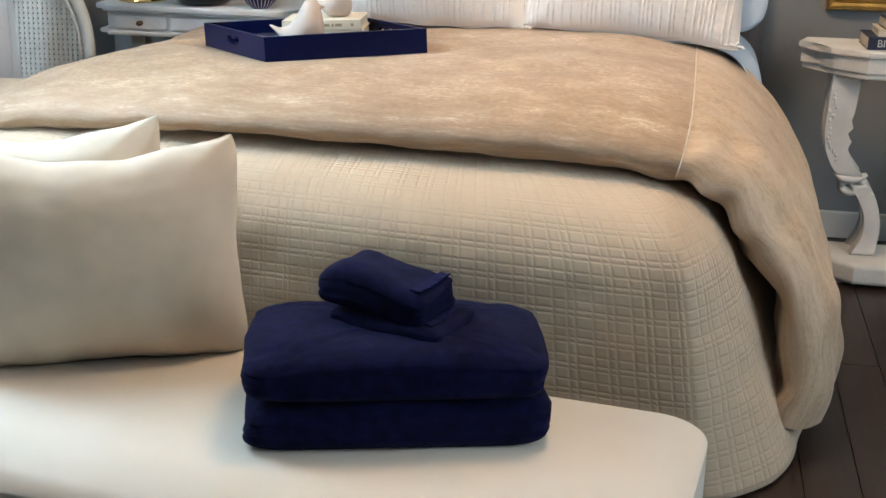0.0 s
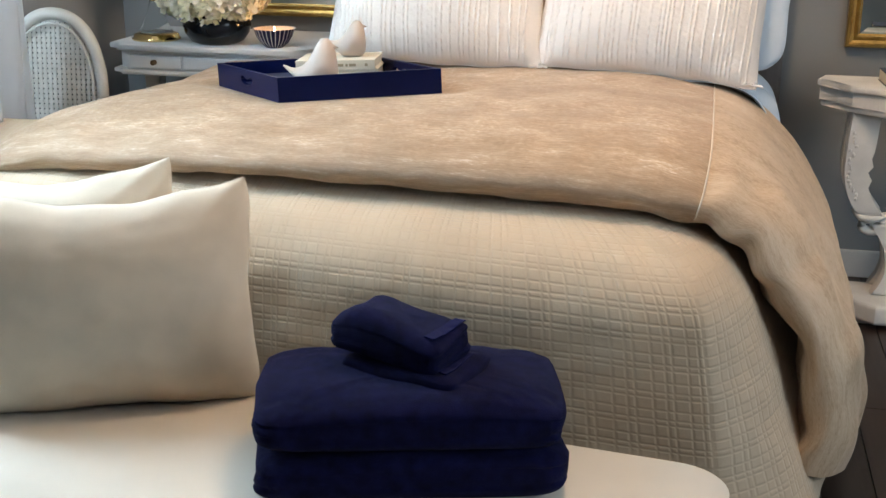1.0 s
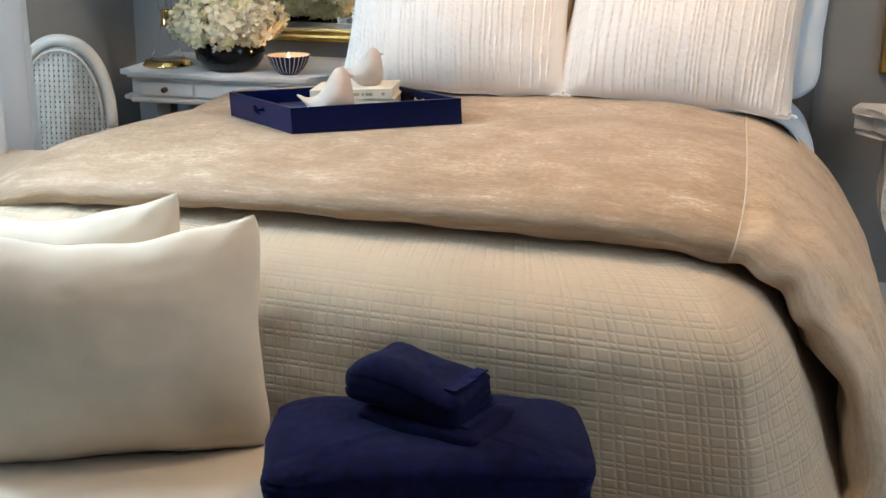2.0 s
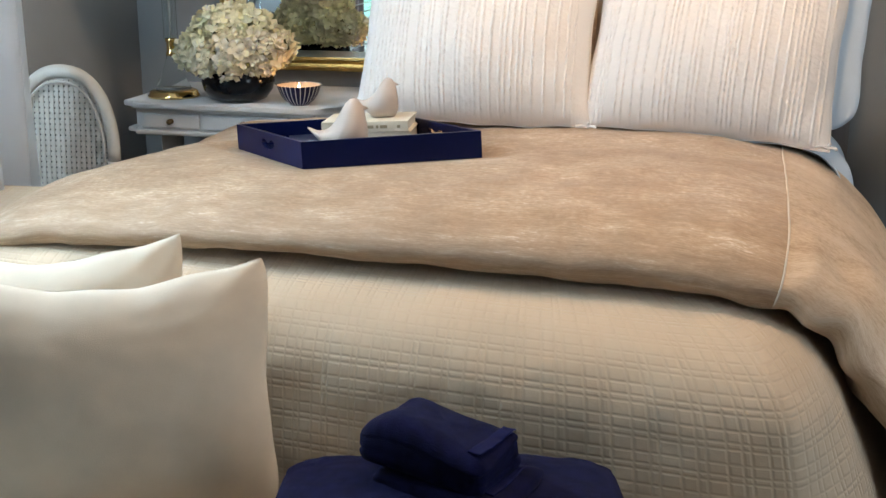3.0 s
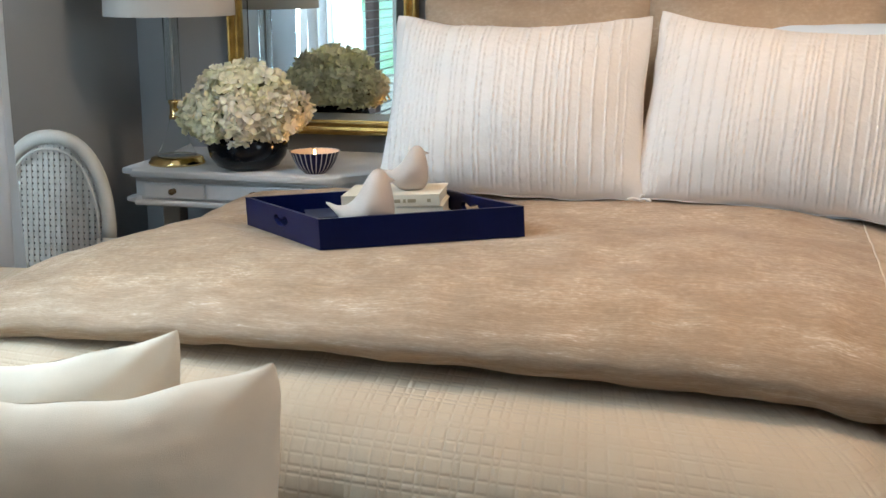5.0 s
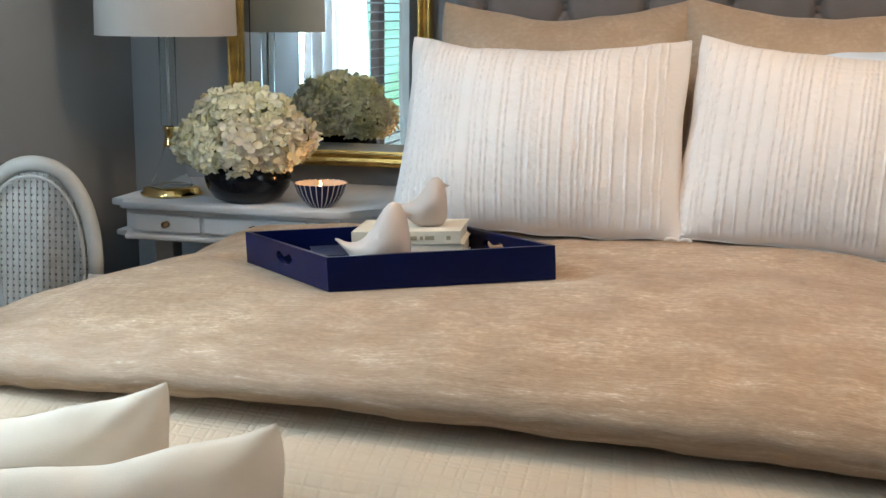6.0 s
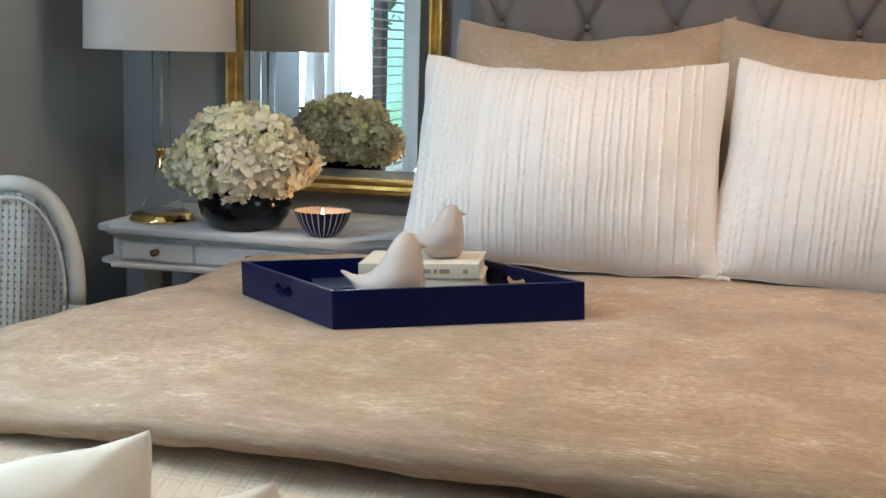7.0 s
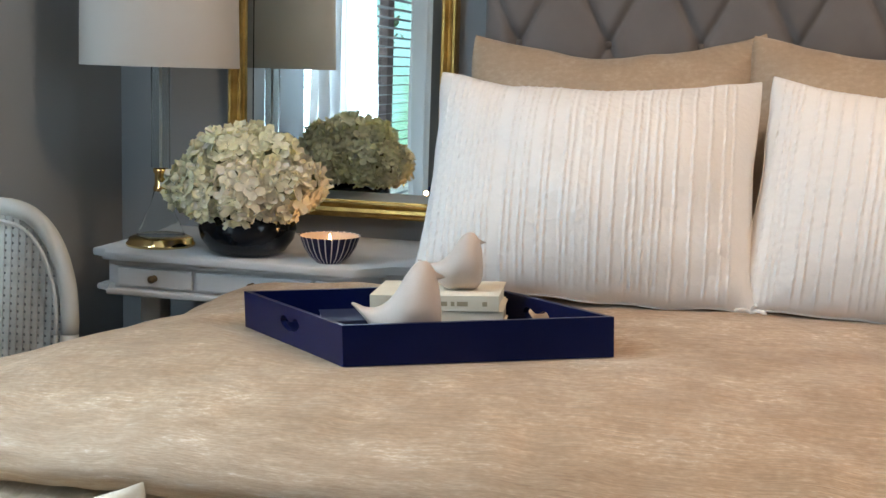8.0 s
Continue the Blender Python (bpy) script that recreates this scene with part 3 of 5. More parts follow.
# along the bed: how far from the foot line, and how far rolled under (share of the roll's depth)
along, vlen = spline([(0.91, 0.0), (0.64, 0.0), (0.40, 0.0), (0.22, 0.02), (0.10, 0.10), (0.02, 0.30), (-0.012, 0.55), (-0.005, 0.80), (0.03, 0.97), (0.12, 1.02)], NB)
V, UV = [], []
seam_i = int(np.argmin(np.abs(cross[:, 0] - 0.012)))
seam_pts = []
for i in range(NA):
    x0, z0 = cross[i]
    tq = cross[min(i + 3, NA - 1)] - cross[max(i - 3, 0)]
    tq = tq / np.linalg.norm(tq)
    inn = np.array((tq[1], -tq[0]))                      # towards the bed
    drape = smoothstep(0.02, 0.30, x0)
    foot = 0.262 + 0.062 * min(1.7, max(0.0, -x0 - 0.1)) - 0.05 * smoothstep(0.1, 0.36, x0) * smoothstep(0.7, 0.1, z0)
    depth = 0.128 - 0.030 * smoothstep(-0.3, -1.2, x0) + 0.012 * drape
    for j in range(NB):
        o, under = along[j]
        y = foot + o
        narrow = smoothstep(0.55, 1.1, y) * 0.20 * smoothstep(-0.9, -1.7, x0)
        fat = 1.0 + 0.22 * drape * wob((0, x0 * 3, z0 * 3), 2.0, 9.0)
        x = x0 + narrow + inn[0] * depth * under * fat
        z = z0 + inn[1] * depth * under * fat
        # crown and sag along the length
        z += (0.010 * math.sin(min(1.0, max(0.0, o / 0.86)) * math.pi)) * (1 - drape)
        edge = smoothstep(0.30, 0.02, o)
        w = 0.0045 * wob((x, y, z), 4.0, 1.0) + 0.0042 * wob((x, y, z), 12.0, 2.0)
        w += edge * (0.005 * wob((x * 1.0, 0, z), 15.0, 4.0) + 0.032 * math.exp(-((x0 - 0.10) / 0.13) ** 2) * wob((x, 0, z), 15.0, 6.0))
        w += edge * 0.022 * drape * wob((0, y, z), 10.0, 8.0)
        w += 0.016 * drape * wob((x, y * 2.2, z * 0.6), 5.0, 11.0)
        px, py, pz = x - inn[0] * w, y + 0.4 * edge * w, z - inn[1] * w
        pz = max(0.012, pz + rise(px, py) * min(1.0, pz / 0.4))
        qx, qy = px + 1.072, py - 0.640                     # pressed flat where the tray lies
        ta = (qx * 0.262 + qy * 0.270) / 0.14183
        tb = (-qx * 0.142 + qy * 0.395) / 0.14183
        flat = smoothstep(-0.22, -0.03, ta) * smoothstep(1.22, 1.03, ta) * smoothstep(-0.22, -0.03, tb) * smoothstep(1.22, 1.03, tb)
        V.append((px, py, pz + (0.7415 + 0.045 * qx - pz) * flat if under < 0.3 else pz))
        UV.append((clen[i], vlen[j]))
        if i == seam_i:
            seam_pts.append((V[-1], inn))
comforter = tagged(thing("comforter", pose(0, 0, 0), "puffy champagne crushed-velvet comforter spread over the bed", "comforter"), "")
# middle field and right border are two cloths that meet at the piped seam
faces = sheet_faces(NA, NB)
mid = [f for f in faces if f[0] // NB < seam_i]
side = [f for f in faces if f[0] // NB >= seam_i]


def cloth(name, fs, mat, label):
    used = sorted({k for f in fs for k in f})
    at = {k: n for n, k in enumerate(used)}
    ob = mesh_ob(name, [V[k] for k in used], [tuple(at[k] for k in f) for f in fs], mat, comforter, label, uvs=[UV[k] for k in used])
    return ob


cloth("centre_panel", mid, VELVET, "crushed velvet centre panel")
cloth("border_panel", side, VELVET_SIDE, "lighter velvet border panel")
tube("piping", [(p[0] + 0.001, p[1], p[2] + 0.001) for p, _ in seam_pts[: int(NB * 0.86)]], 0.0021, LINEN, comforter, "pale piping along the seam", n=8)


# ---- pillows ----
def pillow(name, w, h, thick, mat, m, label, pleats=0.0, n=110, pinch=0.06, sag=0.03, seed=0.0, tagcat="pillow", group="", piping=None, ears=0.045, seam=0.0, soft_edge=2.6):
    """A stuffed pillow standing in the xz plane; pleats: depth of upright stitched ribs."""
    nu, nv = n, int(n * 0.7)
    V, F, UV = [], [], []
    r = random.Random(int(seed * 10) + 3)
    ribs, x = [], -w / 2 + 0.03
    while x < w / 2 - 0.03:
        ribs.append(x)
        x += r.choice((0.011, 0.012, 0.016, 0.025, 0.030))
    for side_ in (-1, 1):
        for i in range(nu):
            for j in range(nv):
                u, v = 2 * i / (nu - 1) - 1, 2 * j / (nv - 1) - 1
                uu, vv = math.copysign(abs(u) ** 0.8, u), math.copysign(abs(v) ** 0.8, v)
                x = w / 2 * uu * (1 - pinch * (1 - vv * vv) * uu * uu)
                z = h / 2 * vv * (1 - pinch * 1.1 * (1 - uu * uu) * vv * vv)
                z -= sag * h * (1 - uu * uu) * smoothstep(0.2, 1.0, vv)
                rc = 1 - ears * (abs(uu) * abs(vv)) ** 5           # rounded corners
                x, z = x * rc, z * rc
                z += 0.009 * wob((uu * 2.2, vv, 0), 1.3, seed + 9) * abs(vv) ** 3
                x += 0.004 * wob((uu, vv * 2.2, 0), 1.3, seed + 8) * abs(uu) ** 3
                t = thick / 2 * max(0.0, (1 - abs(uu) ** soft_edge)) ** 0.6 * max(0.0, (1 - abs(vv) ** soft_edge)) ** 0.6
                t += 0.006 * wob((uu * 1.6, vv * 1.6, side_), 1.5, seed) * (1 - abs(uu) ** 4) * (1 - abs(vv) ** 4)
                cw = (abs(uu) * abs(vv)) ** 3
                t += 0.0028 * wob((uu * 5, vv * 5, side_), 1.0, seed + 4) * (1 - abs(uu) ** 4) * (1 - abs(vv) ** 4)
                t += 0.011 * cw * math.sin((uu * 17 - vv * 13) + seed) * max(0, 1 - abs(uu) ** 8) * max(0, 1 - abs(vv) ** 8)
                if pleats and side_ < 0:
                    xs = x + 0.0016 * wob((x * 2, 0, z * 3), 6, seed + 2)
                    d = min(abs(xs - q) for q in ribs)
                    tuck = math.exp(-(d / 0.0024) ** 2) - 0.12 * math.exp(-((d - 0.0055) / 0.0022) ** 2)
                    tuck *= 0.75 + 0.25 * math.sin(z * 330.0 + 7.0 * math.sin(x * 40.0))
                    t += pleats * tuck * min(1.0, (1 - abs(uu)) * 14) * min(1.0, (1 - abs(vv)) * 14) * (0.9 + 0.5 * wob((x * 0.5, 0, z * 1.7), 60, seed))
                    t += (0.0012 * wob((x, 0, z * 1.5), 60, seed + 5) + 0.004 * wob((x, 0, z * 0.5), 14, seed + 6)) * min(1.0, (1 - abs(uu)) * 10) * min(1.0, (1 - abs(vv)) * 10)
                V.append((x, side_ * max(t, 0.0), z + 0.002 * wob((x, side_, z), 20, seed)))
                UV.append((x, z))
    k = nu * nv
    for a, b, c, d in sheet_faces(nu, nv):
        F.append((a, b, c, d))
        F.append((k + d, k + c, k + b, k + a))
    th = tagged(thing(name, m, label, tagcat, group))
    mesh_ob("cover", V, F, mat, th, uvs=UV)
    # stitched edge that closes both faces
    rim = [i * nv for i in range(nu)] + [(nu - 1) * nv + j for j in range(1, nv)] + [i * nv + nv - 1 for i in range(nu - 2, -1, -1)] + [j for j in range(nv - 2, 0, -1)]
    pts = [V[q] for q in rim]
    if seam:
        tube("edge_seam", pts + [pts[0]], seam, piping or mat, th, n=6)
    return th


def lean(x, y, z, back, yaw=0.0, roll=0.0):
    return pose(x, y, z, 0, 0, yaw) @ pose(0, 0, 0, -back) @ pose(0, 0, 0, 0, roll)


def ribbon_tie(th, x, y, z, seed):
    for k, (dx, dz) in enumerate(((-0.030, -0.006), (0.026, -0.008), (0.008, 0.006))):
        pts = [(x + dx * q, y - 0.016 * q, z + dz * q + 0.004 * math.sin(q * 3.1)) for q in np.linspace(0, 1, 8)]
        tube("ribbon_tie", pts, [0.0035] * 6 + [0.004, 0.001], SHAM, th, n=8)


sham_l = pillow("quilted_sham", 0.632, 0.480, 0.245, SHAM, lean(-0.782, 1.215, 0.983, 31, 2, -0.3), "ivory cotton sham with upright stitched pleats, propped against velvet pillow", 0.0042, 370, 0.05, 0.052, 1.0, group="quilted shams", seam=0.0022, ears=0.020, soft_edge=2.1)
sham_r = pillow("quilted_sham", 0.632, 0.480, 0.245, SHAM, lean(-0.168, 1.215, 0.976, 31, -3, 3.7), "ivory cotton sham with upright stitched pleats, sagging to one side", 0.0042, 370, 0.05, 0.052, 2.0, group="quilted shams", seam=0.0022, ears=0.020, soft_edge=2.1)
ribbon_tie(sham_l, 0.305, -0.012, -0.236, 1)
ribbon_tie(sham_r, 0.305, -0.012, -0.234, 2)
pillow("velvet_pillow", 0.645, 0.53, 0.19, VELVET_PILLOW, lean(-0.768, 1.50, 1.042, 18, 2, -1.5), "champagne crushed-velvet pillow leaning on the headboard", 0, 120, 0.05, 0.105, 3.0, group="velvet pillows")
pillow("velvet_pillow", 0.64, 0.52, 0.19, VELVET_PILLOW, lean(-0.195, 1.46, 1.046, 18, -3, 0.3), "champagne crushed-velvet pillow leaning beside its twin", 0, 120, 0.05, 0.085, 4.0, group="velvet pillows")
pillow("sleeping_pillow", 0.62, 0.46, 0.16, PALEBLUE, lean(-0.085, 1.36, 0.985, 24, -6, 2.2), "pale blue cotton sleeping pillow behind the sham", 0, 90, 0.06, 0.03, 5.0, ears=0.16)

# pale sheet hanging beside the pillows
SN, SM = 30, 40
pr, _ = spline([(-0.30, 0.758), (-0.05, 0.768), (0.08, 0.750), (0.155, 0.70), (0.185, 0.61), (0.20, 0.48)], SM)
V = []
for i in range(SN):
    y = 1.10 + 0.42 * i / (SN - 1)
    for j in range(SM):
        f = j / (SM - 1)
        V.append((pr[j][0] + 0.03 * f * math.sin(y * 26) + 0.01 * wob((y, f, 0), 6), y + 0.012 * math.sin(f * 9 + y * 8), pr[j][1]))
fsheet = tagged(mesh_ob("flat_sheet", V, [q[::-1] for q in sheet_faces(SN, SM)], PALEBLUE), "pale blue cotton flat sheet hanging beside the pillows", "bed sheet")
sm = fsheet.modifiers.new("thickness", "SOLIDIFY")
sm.thickness = 0.003

# ---- bench at the foot ----
BZ1 = 0.236
bench = thing("bench", pose(-0.885, -0.37, 0, 0, 0, -7), "low cream upholstered bench at the foot of the bed", "bench")


def rounded_rect(x0, y0, x1, y1, r, n=10):
    pts = []
    for cx, cy, a0 in ((x1 - r, y1 - r, 0), (x0 + r, y1 - r, 90), (x0 + r, y0 + r, 180), (x1 - r, y0 + r, 270)):
        for k in range(n + 1):
            a = radians(a0 + 90 * k / n)
            pts.append((cx + r * math.cos(a), cy + r * math.sin(a)))
    return pts


part("seat_cushion", slab_bm(rounded_rect(-0.98, -0.33, 0.945, 0.35, 0.11), 0.07, BZ1, 0.035, 5), BENCHM, bench, "", True)
part("plinth", slab_bm(rounded_rect(-0.94, -0.29, 0.905, 0.31, 0.09), 0.035, 0.068), BENCHM, bench)
for x in (-0.85, 0.85):
    for y in (-0.22, 0.16):
        lathe("foot", [(0.001, 0), (0.016, 0), (0.024, 0.02), (0.026, 0.034), (0.001, 0.034)], DARKWOOD, bench, at=(x, y, 0), n=16)

# cushions on the bench
pillow("throw_cushion", 0.66, 0.50, 0.21, LINEN, lean(-1.214, -0.080, 0.460, 14, 21, -1), "ivory linen cushion resting on the bench against the bed", 0, 130, 0.075, 0.085, 6.0, tagcat="cushion", group="bench cushions", ears=0.07)
pillow("throw_cushion", 0.62, 0.50, 0.17, LINEN, lean(-1.450, 0.110, 0.455, 12, 10, -2), "ivory linen cushion tucked behind its twin", 0, 130, 0.08, 0.10, 7.0, tagcat="cushion", group="bench cushions", ears=0.07)


# ---- folded towels ----
def folded(name, sx, sy, sz, m, label, layers, seed, group, n=70, hump=0.0, strip=None, lift=0.0):
    """A folded cloth: rounded fold at the front, open layers showing as grooves at the sides."""
    V, F = [], []
    nu, nv = n * 2, 44
    for j in range(nv):
        t = j / (nv - 1)
        lat = -math.pi / 2 + math.pi * t
        for i in range(nu):
            a = 2 * math.pi * i / nu
            ca, sa, cl, sl = math.cos(a), math.sin(a), math.cos(lat), math.sin(lat)

            def se(c, e):
                return math.copysign(abs(c) ** e, c)
            x = sx / 2 * se(ca, 0.19) * se(cl, 0.22)
            y = sy / 2 * se(sa, 0.19) * se(cl, 0.22)
            z = sz / 2 * se(sl, 0.46)
            side_ = abs(x) / (sx / 2)
            g = abs(math.sin(math.pi * layers * (z / sz + 0.5)))
            k = 1 - (0.045 if side_ > 0.9 else 0.014) * (1 - min(1, g * 1.8))
            x, y = x * k, y * k
            w = 0.017 * wob((x, y, z * 2), 5, seed) + 0.007 * wob((x, y, z), 17, seed) + 0.0025 * wob((x, y, z), 48, seed)
            z += 0.6 * w + 0.004 * math.sin(3.0 * x / sx + seed) * (1 if z > 0 else 0.2)
            if z > 0:
                z -= 0.16 * sz * ((2 * x / sx) ** 4 + (2 * y / sy) ** 4) * (z / (sz / 2))
                z += 0.05 * sz * math.sin(5.0 * x / sx + 3.0 * y / sy + seed)
            z += hump * (0.5 - x / sx) * math.cos(math.pi * x / sx) * (0.6 + 0.4 * z / sz) + 0.35 * hump * smoothstep(0.3, 0.5, x / sx) * smoothstep(-0.1, 0.5, y / sy)
            V.append((x + w * se(ca, 0.5) * min(1.0, cl * 4), y + w * se(sa, 0.5) * min(1.0, cl * 4), z + sz / 2))
    for j in range(nv - 1):
        for i in range(nu):
            i2 = (i + 1) % nu
            F.append((j * nu + i, j * nu + i2, (j + 1) * nu + i2, (j + 1) * nu + i))
    th = tagged(thing(name, m, label, "towel", group))
    mesh_ob("cloth", V, F, TERRY, th)
    if not strip:
        return th
    # woven band across the top, turned up a little at its outer edge
    A = np.array(V)
    A = A[A[:, 2] > sz * 0.45]
    x0, x1 = strip
    nb_, mb = 10, 34
    Z = np.zeros((nb_, mb))
    for i in range(nb_):
        for j in range(mb):
            bx, by = sx * (x0 + (x1 - x0) * i / (nb_ - 1)), sy * 0.37 * (2 * j / (mb - 1) - 1)
            near = A[(A[:, 0] - bx) ** 2 + (A[:, 1] - by) ** 2 < 0.016 ** 2]
            Z[i, j] = near[:, 2].max() if len(near) else sz * 0.75
    for _ in range(6):
        P = np.pad(Z, 1, "edge")
        Z = np.maximum(Z * 0.999, (P[:-2, 1:-1] + P[2:, 1:-1] + P[1:-1, :-2] + P[1:-1, 2:]) / 4)
    B = [(sx * (x0 + (x1 - x0) * i / (nb_ - 1)), sy * 0.37 * (2 * j / (mb - 1) - 1), Z[i, j] + 0.0008 + lift * (i / (nb_ - 1)) ** 3) for i in range(nb_) for j in range(mb)]
    bd = mesh_ob("woven_band", B, sheet_faces(nb_, mb), TERRY_BAND, th, "flat woven band")
    bs = bd.modifiers.new("thickness", "SOLIDIFY")
    bs.thickness = 0.0025
    return th


folded("bath_towel", 0.565, 0.335, 0.102, pose(-0.518, -0.235, BZ1 - 0.004, 0, 0, 15), "navy terry bath towel folded under another on the bench", 3, 1.0, "folded towels")
folded("bath_towel", 0.555, 0.330, 0.100, pose(-0.514, -0.228, BZ1 + 0.088, 0, 0, 15), "navy terry bath towel folded on top of another", 3, 2.0, "folded towels")
folded("washcloth", 0.235, 0.155, 0.034, pose(-0.508, -0.212, BZ1 + 0.178, 0, 0, -15), "small navy terry washcloth folded on the towels", 2, 3.0, "folded washcloths", n=50, hump=0.004, strip=(0.30, 0.40))
folded("washcloth", 0.225, 0.150, 0.084, pose(-0.531, -0.205, BZ1 + 0.204, 0, 3, -19), "small navy terry washcloth folded thick on top of the pile", 3, 4.0, "folded washcloths", n=50, hump=0.026, strip=(0.33, 0.43), lift=0.003)

# ---- tray with books and birds ----
TZ = 0.743
def in_tray(x, y, z, turn):
    return pose(-1.072, 0.640, TZ, 0, -2.58, 0) @ pose(x + 1.072, y - 0.640, z, 0, 0, turn)


tray = thing("serving_tray", pose(-1.072, 0.640, TZ, 0, -2.58, 0), "navy lacquered square tray with cut-out handles on the comforter", "tray")
TA, TB, TH, TT = Vector((0.395, 0.142, 0)), Vector((-0.270, 0.262, 0)), 0.064, 0.009


def tray_wall(o, d, inner, notch):
    """One side of the tray: a board with the handle cut through it as a rounded slot."""
    L = d.length
    e = d.normalized()
    bm = bmesh.new()
    if notch:
        c0, c1 = L / 2 - 0.036, L / 2 + 0.036
        n = 12
        lower = [(c0 + (c1 - c0) * k / n, 0.036 - 0.013 * math.sin(math.pi * k / n) ** 0.6) for k in range(n + 1)]
        upper = [(c0 + (c1 - c0) * k / n, 0.049 - 0.010 * math.sin(math.pi * k / n) ** 4 - 0.010 * (abs(2 * k / n - 1)) ** 6) for k in range(n + 1)]
        rings = [[(0, 0), (c0, 0), (c0, lower[0][1]), (c0, upper[0][1]), (c0, TH), (0, TH)],
                 [(c1, 0), (L, 0), (L, TH), (c1, TH), (c1, upper[-1][1]), (c1, lower[-1][1])]]
        for k in range(n):
            rings.append([(lower[k][0], 0), (lower[k + 1][0], 0), lower[k + 1], lower[k]])
            rings.append([upper[k], upper[k + 1], (upper[k + 1][0], TH), (upper[k][0], TH)])
        inn = []
        for k in range(n):
            inn.append((lower[k], lower[k + 1]))
            inn.append((upper[k + 1], upper[k]))
    else:
        rings, inn = [[(0, 0), (L, 0), (L, TH), (0, TH)]], []

    def P(q, deep):
        return o + e * q[0] + Vector((0, 0, q[1])) + inner * deep
    for r in rings:
        bm.faces.new([bm.verts.new(P(q, 0)) for q in r])
        bm.faces.new([bm.verts.new(P(q, TT)) for q in r[::-1]])
    for a, b in inn:
        bm.faces.new([bm.verts.new(P(a, TT)), bm.verts.new(P(b, TT)), bm.verts.new(P(b, 0)), bm.verts.new(P(a, 0))])
    for a, b in (((0, TH), (L, TH)), ((L, TH), (L, 0)), ((L, 0), (0, 0)), ((0, 0), (0, TH))):
        bm.faces.new([bm.verts.new(P(a, 0)), bm.verts.new(P(a, TT)), bm.verts.new(P(b, TT)), bm.verts.new(P(b, 0))])
    bmesh.ops.remove_doubles(bm, verts=bm.verts[:], dist=1e-5)
    bmesh.ops.recalc_face_normals(bm, faces=bm.faces[:])
    return bm


na, nb = TA.normalized(), TB.normalized()
part("front_side", tray_wall(Vector((0, 0, 0)), TA, nb, False), NAVY, tray)
part("back_side", tray_wall(TB, TA, -nb, False), NAVY, tray)
part("handle_side", tray_wall(nb * TT, TB - nb * 2 * TT, na, True), NAVY, tray, "side with cut-out handle")
part("handle_side", tray_wall(TA + nb * TT, TB - nb * 2 * TT, -na, True), NAVY, tray, "side with cut-out handle")
bm = slab_bm([((na + nb) * TT * 0.9).xy, (TA + (nb - na) * TT * 0.9).xy, (TA + TB - (na + nb) * TT * 0.9).xy, (TB + (na - nb) * TT * 0.9).xy], 0.0, 0.008)
part("tray_floor", bm, NAVY, tray)


def book(name, w, d, h, m, cover, label, bars=False, group="books in the tray"):
    th = tagged(thing(name, m, label, "book", group))
    part("pages", box_bm((-w / 2 + 0.002, -d / 2 + 0.003, 0.002), (w / 2 - 0.004, d / 2 - 0.004, h - 0.002)), PAGES, th)
    part("cover", box_bm((-w / 2, -d / 2, 0), (w / 2, d / 2, 0.0022), 0.0008), cover, th)
    part("cover", box_bm((-w / 2, -d / 2, h - 0.0022), (w / 2, d / 2, h), 0.0008), cover, th)
    part("spine", box_bm((-w / 2, -d / 2 - 0.001, 0.0001), (w / 2, -d / 2 + 0.002, h - 0.0001), 0.0008), cover, th)
    if bars:
        for x0, x1 in ((-0.002, 0.022), (0.028, 0.034), (0.038, 0.056), (0.080, 0.088)):
            part("title_bar", box_bm((x0, -d / 2 - 0.0016, h * 0.34), (x1, -d / 2 - 0.0008, h * 0.62)), INK, th)
    return th


book("book", 0.225, 0.17, 0.014, in_tray(-0.985, 0.895, 0.008, 7), NAVYBOOK, "navy cloth book lying at the bottom of the tray")
book("book", 0.205, 0.14, 0.031, in_tray(-0.975, 0.905, 0.022, 7), PAPERB, "thick cream book lying on a navy one")
book("book", 0.215, 0.145, 0.0265, in_tray(-0.985, 0.905, 0.053, 6), PAPERB, "cream book with gilt spine title on the pile", True)
dish = thing("round_dish", in_tray(-0.865, 0.885, 0.0085, 0), "flat navy round dish with pale rim in the tray", "dish")
lathe("plate", [(0.001, 0.0), (0.035, 0.0), (0.052, 0.010), (0.0535, 0.0115), (0.050, 0.011), (0.034, 0.004), (0.001, 0.004)], NAVYBOOK, dish, n=48)
lathe("rim", [(0.0525, 0.0110), (0.0545, 0.0112), (0.0545, 0.0135), (0.0525, 0.0135), (0.0525, 0.0110)], SILVER, dish, n=48)
book("book", 0.11, 0.15, 0.020, in_tray(-1.150, 0.925, 0.008, 24), NAVYBOOK, "thin navy cloth book in the tray")


